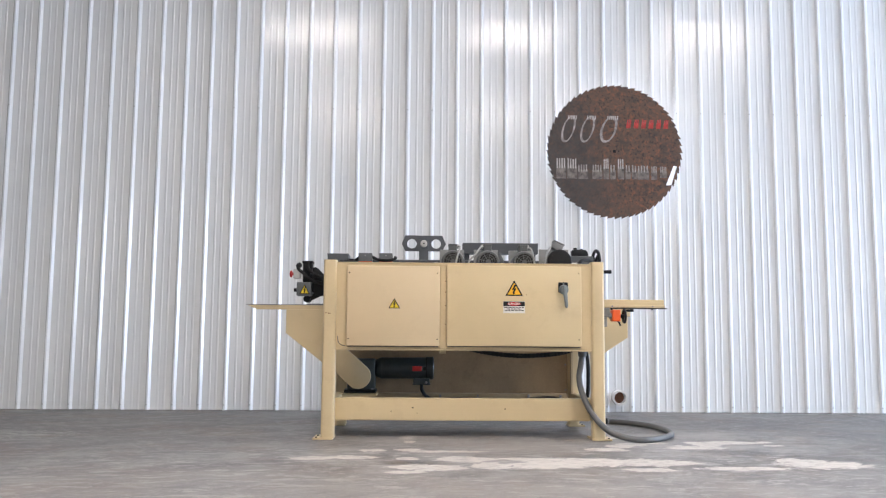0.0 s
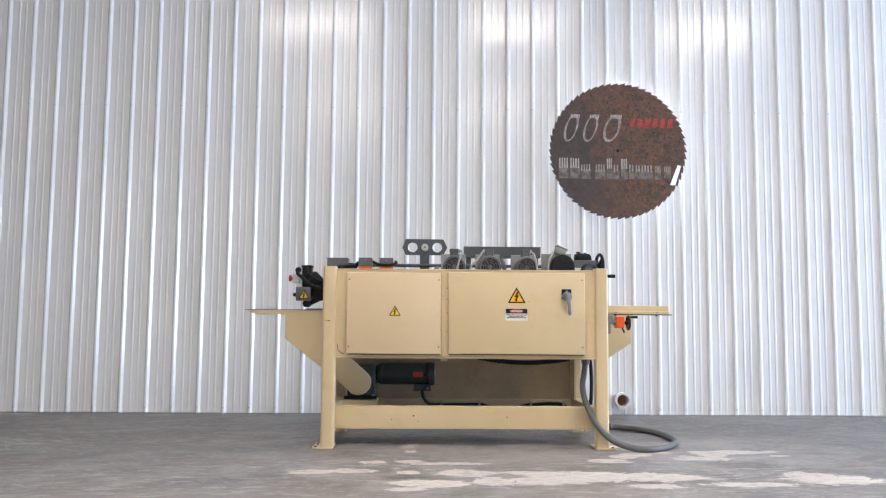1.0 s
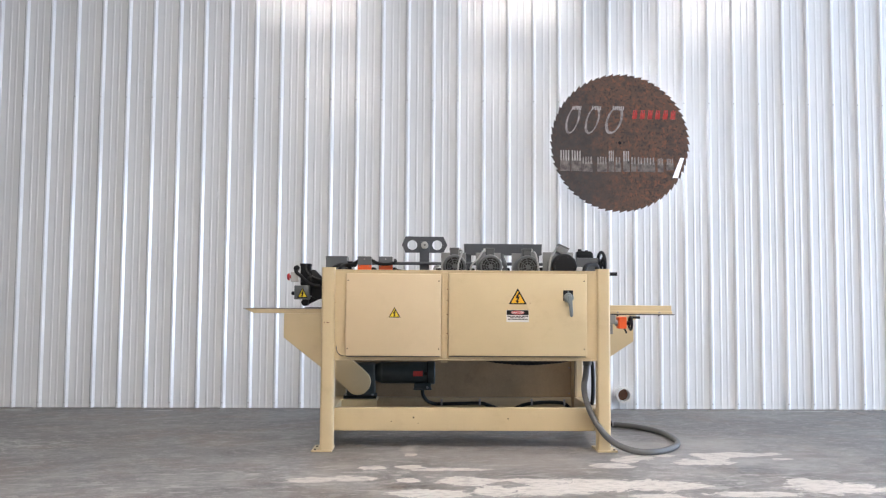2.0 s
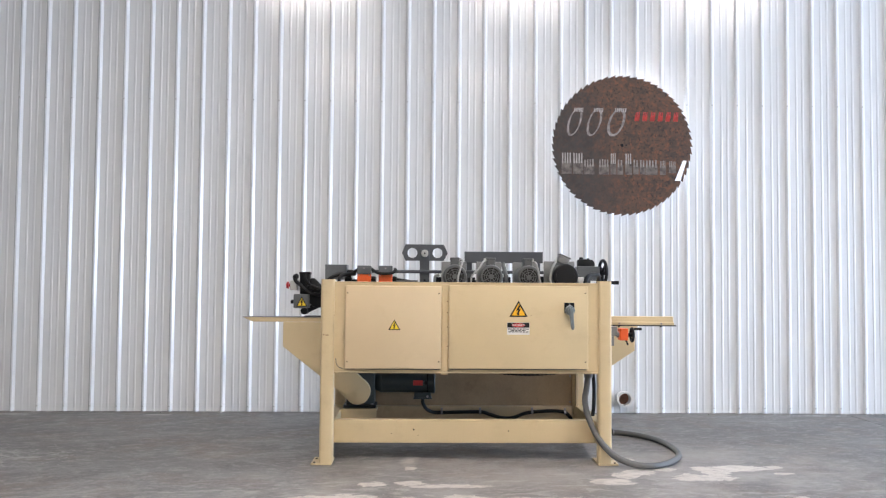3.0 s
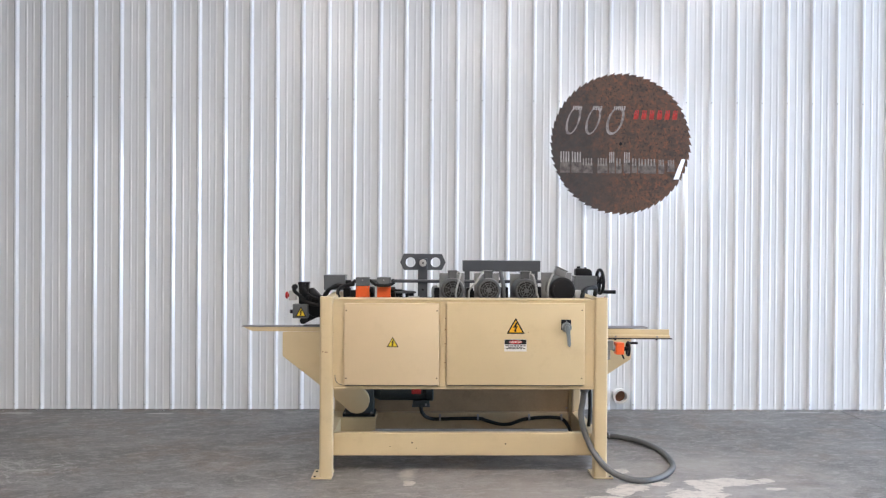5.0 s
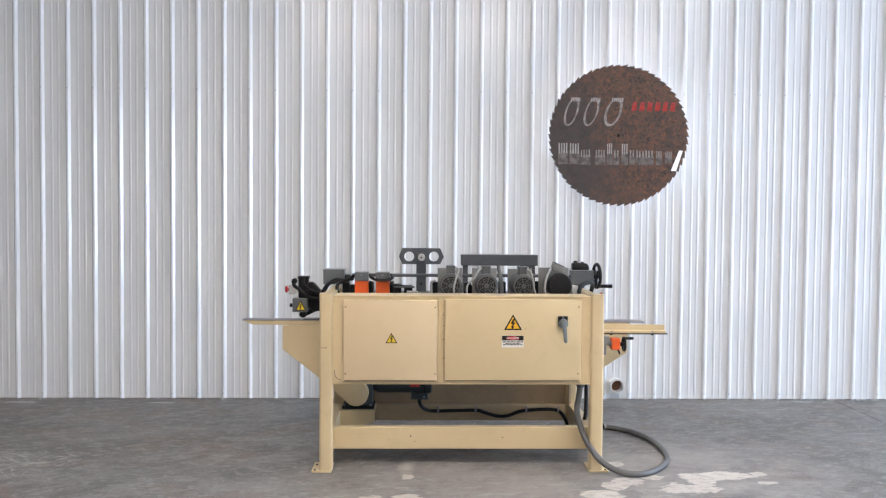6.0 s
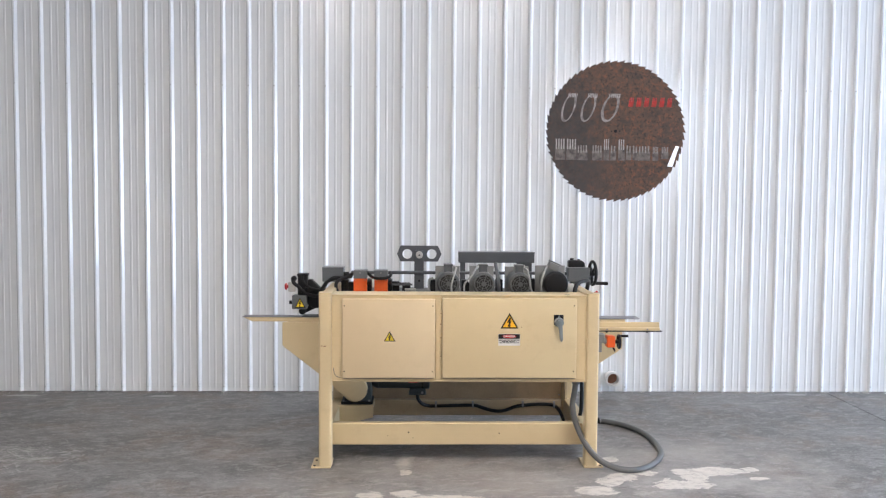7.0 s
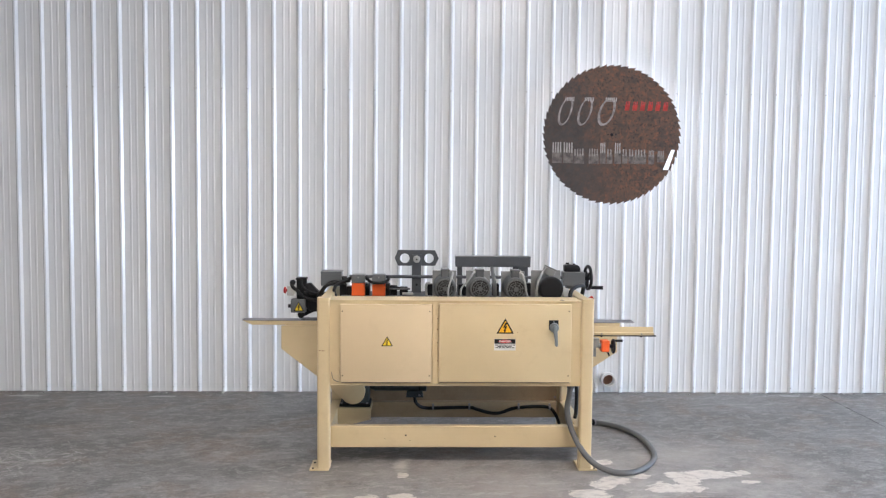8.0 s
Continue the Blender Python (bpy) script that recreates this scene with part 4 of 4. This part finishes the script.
part("stop_knob", cyl((1.195, 6.60, 1.11), (1.235, 6.60, 1.13), 0.012, 0.02, 18, 0.004), M_RED, machine, "small red knob", smooth=True)

# ---- beneath the cabinet ----
drive = part("feed_motor", cyl((-0.30, 7.12, 0.432), (0.035, 7.12, 0.432), 0.078, seg=44, bevel=0.003), M_GREENMOTOR, machine, "dark green feed motor with a red plate", smooth=True)
part("end_bell", cyl((0.025, 7.12, 0.432), (0.085, 7.12, 0.432), 0.083, seg=44, bevel=0.01), M_GREENMOTOR, drive, smooth=True)
part("front_bell", cyl((-0.345, 7.12, 0.432), (-0.295, 7.12, 0.432), 0.06, 0.082, 36, 0.004), M_GREENMOTOR, drive, smooth=True)
part("motor_band", torus((0.03, 7.12, 0.432), (1, 0, 0), 0.079, 0.004, 44, 8), M_BLACK, drive, smooth=True)
part("name_plate", box(-0.073, -0.005, 7.037, 7.0445, 0.412, 0.448, 0.001, 1), M_RED, drive, "small red plate")
part("terminal_box", box(-0.065, 0.055, 7.07, 7.17, 0.318, 0.360, 0.006), M_GREENMOTOR, drive)
part("terminal_lid", box(-0.070, 0.060, 7.066, 7.174, 0.312, 0.322, 0.003), M_GREENMOTOR, drive)
part("end_band", torus((0.075, 7.12, 0.432), (1, 0, 0), 0.080, 0.005, 44, 8), M_GREENMOTOR, drive, smooth=True)
part("plate_stud", cyl((0.018, 7.046, 0.430), (0.018, 7.036, 0.430), 0.013, seg=16, bevel=0.002), M_BLACK, drive)
part("terminal_gland", cyl((0.03, 7.072, 0.33), (0.03, 7.062, 0.33), 0.009, seg=8), M_STEEL, drive)
gear = part("gear_reducer", box(-0.545, -0.345, 7.02, 7.2, 0.276, 0.50, 0.012), M_GREENMOTOR, machine, smooth=True)
part("reducer_base", box(-0.565, -0.335, 7.0, 7.2, 0.256, 0.278, 0.004), M_BLACK, gear)
for x in (-0.55, -0.36):
    part("base_bolt", cyl((x, 7.01, 0.277), (x, 7.01, 0.288), 0.008, seg=6), M_STEEL, gear)

# pill-shaped chain guard that slants up behind the post
gx, gz, gr = -0.461, 0.375, 0.089
ux, uz = -0.74, 0.672
pts = []
for k in range(19):
    a = math.atan2(uz, ux) + math.pi / 2 + math.pi * k / 18
    pts.append((gx + gr * math.cos(a), gz + gr * math.sin(a)))
for k in range(19):
    a = math.atan2(uz, ux) - math.pi / 2 + math.pi * k / 18
    pts.append((gx + 0.235 * ux + gr * 0.95 * math.cos(a), gz + 0.235 * uz + gr * 0.95 * math.sin(a)))
part("chain_guard", prism(pts, 6.955, 7.03, 0.004), M_CREAM, machine, smooth=True)
shelf = part("motor_shelf", box(-0.60, -0.327, 6.985, 7.21, 0.236, 0.252, 0.003), M_CREAM, machine)
part("shelf_gusset", prism([(-0.60, 0.237), (-0.329, 0.237), (-0.329, 0.165), (-0.555, 0.108), (-0.60, 0.108)], 6.985, 6.993, 0.002), M_CREAM, shelf)
part("shelf_bracket", box(-0.60, -0.592, 6.993, 7.2, 0.108, 0.237), M_CREAM, shelf)
for x in (-0.585, -0.57):
    part("shelf_bolt", cyl((x, 6.975, 0.13), (x, 6.986, 0.13), 0.006, seg=6), M_STEEL, shelf)

lead = part("motor_cable", tube([(-0.005, 7.115, 0.312), (0.0, 7.12, 0.27), (0.03, 7.16, 0.225), (0.075, 7.19, 0.203), (0.13, 7.195, 0.20), (0.25, 7.195, 0.203), (0.42, 7.195, 0.205), (0.48, 7.19, 0.190), (0.57, 7.19, 0.165), (0.65, 7.19, 0.165), (0.74, 7.195, 0.195), (0.82, 7.195, 0.208), (0.94, 7.195, 0.215), (1.03, 7.195, 0.205), (1.075, 7.17, 0.165), (1.10, 7.12, 0.10)], 0.0125, 10), M_RUBBER, machine, "thick black cable clipped along the rail", smooth=True)
for x, z in ((0.135, 0.202), (0.415, 0.204), (0.795, 0.206), (1.035, 0.203)):
    own = ring((x, 7.195, z), (1, 0, 0), 0.012, 0.0165, 0.014, 20)
    box(x - 0.007, x + 0.007, 7.19, 7.206, z + 0.012, z + 0.032, 0.001, 1, own)
    part("cable_clip", own, M_STEEL, lead)
part("cable_chain", tube([(0.30, 6.70, 0.585), (0.42, 6.69, 0.558), (0.56, 6.69, 0.540), (0.70, 6.69, 0.533), (0.84, 6.69, 0.540), (0.96, 6.69, 0.555), (1.06, 6.70, 0.585)], 0.0155, 10, 10, 0.1), M_RUBBER, machine, "sagging ridged black cable sleeve")
part("drop_cable", tube([(1.125, 6.68, 0.60), (1.143, 6.69, 0.52), (1.150, 6.70, 0.42), (1.147, 6.70, 0.30), (1.14, 6.72, 0.22), (1.14, 6.75, 0.14)], 0.013, 10), M_RUBBER, machine, smooth=True)
part("hose_fitting", cyl((1.058, 6.42, 0.575), (1.058, 6.42, 0.535), 0.030, 0.027, 20, 0.003), M_CONDUIT, machine, smooth=True)

# ---- supply hose on the floor ----
hose = thing("supply_hose", (1.5, 6.6, 0), "thick grey electrical conduit looping over the concrete floor", "hose")
part("conduit", tube([(1.058, 6.42, 0.56), (1.045, 6.41, 0.47), (1.033, 6.40, 0.40), (1.045, 6.385, 0.31), (1.085, 6.33, 0.20), (1.14, 6.275, 0.115), (1.21, 6.23, 0.058), (1.32, 6.19, 0.026), (1.44, 6.21, 0.020), (1.565, 6.33, 0.020), (1.672, 6.53, 0.020), (1.712, 6.78, 0.020), (1.702, 7.05, 0.020), (1.625, 7.28, 0.020), (1.50, 7.42, 0.020), (1.43, 7.45, 0.02)], 0.0195, 16, 10), M_CONDUIT, hose, smooth=True)
end = part("conduit_end", cyl((1.445, 7.45, 0.024), (1.33, 7.44, 0.024), 0.024, seg=20, bevel=0.004), M_BLACK, hose, smooth=True)
part("conduit_clamp", ring((1.44, 7.45, 0.024), (1, 0.1, 0), 0.022, 0.029, 0.012, 24), M_STEEL, hose)

# ---- plastic pipe out of the wall ----
PX, PZ = 1.779, 0.135
pipe = thing("drain_pipe", (PX, 8.52, PZ), "short white plastic pipe stub sticking out of the wall", "pipe")
part("pipe_wall", ring((PX, 8.548, PZ), (0, 1, 0), 0.053, 0.062, 0.13, 40), M_PVC, pipe, smooth=True)
part("pipe_collar", ring((PX, 8.503, PZ), (0, 1, 0), 0.0615, 0.070, 0.036, 40), M_PVC, pipe, smooth=True)
part("pipe_plug", cyl((PX, 8.575, PZ), (PX, 8.583, PZ), 0.0535, seg=32), M_EARTH, pipe, "earth-brown inside")

# ---- rusty saw blade on the wall ----
BX, BZ, BY = 1.763, 2.392, 8.508
sign = thing("saw_blade_sign", (BX, BY, BZ), "large rusty round saw blade backlit on the ribbed wall", "wall sign")


def blade_mesh():
    """A toothed disc with hooked teeth, an arbor hole and one slanting slot cut right through."""
    own = bmesh.new()
    teeth, step = TEETH, 2 * math.pi / TEETH
    outline = []
    for k in range(teeth):
        wear = random.uniform(-0.006, 0.001)
        for f, r in ((-0.14, 0.637 + wear), (0.06, 0.631 + wear), (0.38, 0.625), (0.68, 0.618), (0.84, 0.614), (0.93, 0.618)):
            outline.append((BX + r * math.cos((k + f) * step), BZ + r * math.sin((k + f) * step)))
    hub = [(BX + 0.016 * math.cos(2 * math.pi * i / 24), BZ + 0.016 * math.sin(2 * math.pi * i / 24)) for i in range(24)]
    edges = []
    for loop in (outline, hub, SLOT):
        vs = [own.verts.new((x, BY, z)) for x, z in loop]
        edges += [own.edges.new((vs[i], vs[(i + 1) % len(vs)])) for i in range(len(vs))]
    bmesh.ops.triangle_fill(own, use_beauty=True, use_dissolve=False, edges=edges, normal=(0, -1, 0))
    grown = bmesh.ops.extrude_face_region(own, geom=own.faces[:])["geom"]
    bmesh.ops.translate(own, verts=[v for v in grown if isinstance(v, bmesh.types.BMVert)], vec=(0, 0.006, 0))
    return own


TEETH = 60
SLOT = ((BX + 0.475, BZ - 0.314), (BX + 0.526, BZ - 0.313), (BX + 0.582, BZ - 0.133), (BX + 0.548, BZ - 0.130))
blade = part("blade", blade_mesh(), M_RUST, sign)
part("hub_dark", cyl((BX, BY + 0.0065, BZ), (BX, BY + 0.012, BZ), 0.03, seg=20), M_BLACK, sign)
for dx in (-0.035, 0.035):
    part("pin_hole", cyl((BX + dx, BY - 0.0006, BZ), (BX + dx, BY + 0.001, BZ), 0.006, seg=12), M_INK, blade)
part("led_ring", torus((BX, BY + 0.024, BZ), (0, 1, 0), 0.545, 0.006, 90, 8), M_LED, sign, "white light strip behind the blade")
for a in (45, 135, 225, 315):
    cx, cz = BX + 0.4 * math.cos(radians(a)), BZ + 0.4 * math.sin(radians(a))
    part("standoff", cyl((cx, BY + 0.006, cz), (cx, WALL_Y - 0.001, cz), 0.012, seg=14), M_STEEL, sign)

U = 0.623 / 367.0


def plain_bar(cx, top, bottom, w, mat, slant=0.0, combs=4, name="cut_shape", tips=None):
    """A plain block let into the blade, with a comb of fine bars over it and no lettering."""
    h = top - bottom
    cut = top - 0.38 * h
    part(name, prism([(cx - w / 2, bottom), (cx + w / 2, bottom), (cx + w / 2 + slant * (cut - bottom), cut), (cx - w / 2 + slant * (cut - bottom), cut)], BY - 0.0016, BY + 0.001), mat, blade)
    # comb bars hold the backlight along the top in their paler colour
    for k in range(combs):
        a = cx - w / 2 + w * (k + 0.15) / combs
        b = a + w / combs * 0.5
        lift = random.uniform(-0.05, 0.0) * h
        own = prism([(a + slant * h * 0.45, cut - 0.12 * h), (b + slant * h * 0.45, cut - 0.12 * h), (b + slant * h, top + lift), (a + slant * h, top + lift)], BY - 0.0034, BY + 0.0008)
        part("comb_bar", own, tips or mat, blade)


def plain_oval(cx, cz, w, h, slant, mat):
    """A slanting oval outline let into the blade, with a short comb along its top."""
    own = bmesh.new()
    seg = 40
    loops = []
    for y in (BY - 0.003, BY + 0.001):
        for k in (1.0, 0.72):
            loops.append([own.verts.new((cx + k * w / 2 * math.cos(a) + slant * k * h / 2 * math.sin(a), y, cz + (h / 2 - (1 - k) * w / 2) * math.sin(a))) for a in (2 * math.pi * i / seg for i in range(seg))])
    fo, fi, bo, bi = loops
    for i in range(seg):
        q = (i + 1) % seg
        for r, t in ((fo, fi), (fi, bi), (bi, bo), (bo, fo)):
            own.faces.new((r[i], r[q], t[q], t[i]))
    part("cut_outline", own, mat, blade)
    for k in range(6):
        x = cx + slant * h * 0.42 + w * (k / 5 - 0.5) * 0.62
        own = prism([(x, cz + h * 0.36), (x + w * 0.06, cz + h * 0.36), (x + w * 0.08, cz + h * 0.50), (x + w * 0.02, cz + h * 0.50)], BY - 0.0038, BY + 0.0008)
        part("comb_bar", own, M_CUT, blade)


def sx(px):
    return BX + (px - 423) * U


def sz(py):
    return BZ - (py - 415) * U


for a, b, t, d, c, lit in ((108, 152, 457, 568, 4, 1), (168, 213, 457, 568, 4, 1), (226, 272, 490, 570, 4, 0), (305, 350, 490, 570, 4, 0), (366, 388, 457, 570, 3, 1), (402, 424, 490, 570, 2, 0),
                           (444, 470, 457, 570, 3, 1), (486, 506, 490, 568, 2, 0), (520, 541, 490, 568, 2, 0), (552, 606, 492, 570, 4, 0), (628, 650, 494, 570, 4, 0), (676, 704, 497, 560, 4, 0)):
    plain_bar((sx(a) + sx(b)) / 2, sz(t), sz(d), (b - a + 9) * U, M_CUTDARK, 0.0, c, tips=M_CUT if lit else M_CUTPALE)

for a, b in ((130, 214), (234, 320), (340, 446)):
    plain_oval((sx(a) + sx(b)) / 2, sz(293), (b - a) * U * 0.82, 150 * U, 0.30, M_CUTPALE)
for k in range(6):
    a = 487 + k * 41
    plain_bar(sx(a + 14), sz(236), sz(286), 25 * U, M_CUTRED, 0.15, 3, "red_cut_shape", M_RED)


# ---- crumbs swept along the foot of the wall ----
bm = bmesh.new()
for k in range(90):
    x = random.choice((random.uniform(3.0, 4.2), random.uniform(3.0, 4.2), random.uniform(-3.9, -1.6), random.uniform(1.5, 5.0)))
    y = WALL_Y - 0.03 - abs(random.gauss(0, 0.02))
    w = random.uniform(0.004, 0.014)
    own = box(-w, w * random.uniform(0.6, 1.6), -w * 0.6, w * 0.6, 0, w * 0.6)
    bmesh.ops.transform(own, matrix=pose(x, y, 0.0, 0, 0, random.uniform(0, 180)), verts=own.verts)
    joined(bm, own)
crumbs = part("debris", bm, M_PALEGREY)
tagged(crumbs, "scattered pale crumbs at the foot of the wall", "debris", kind="stuff")
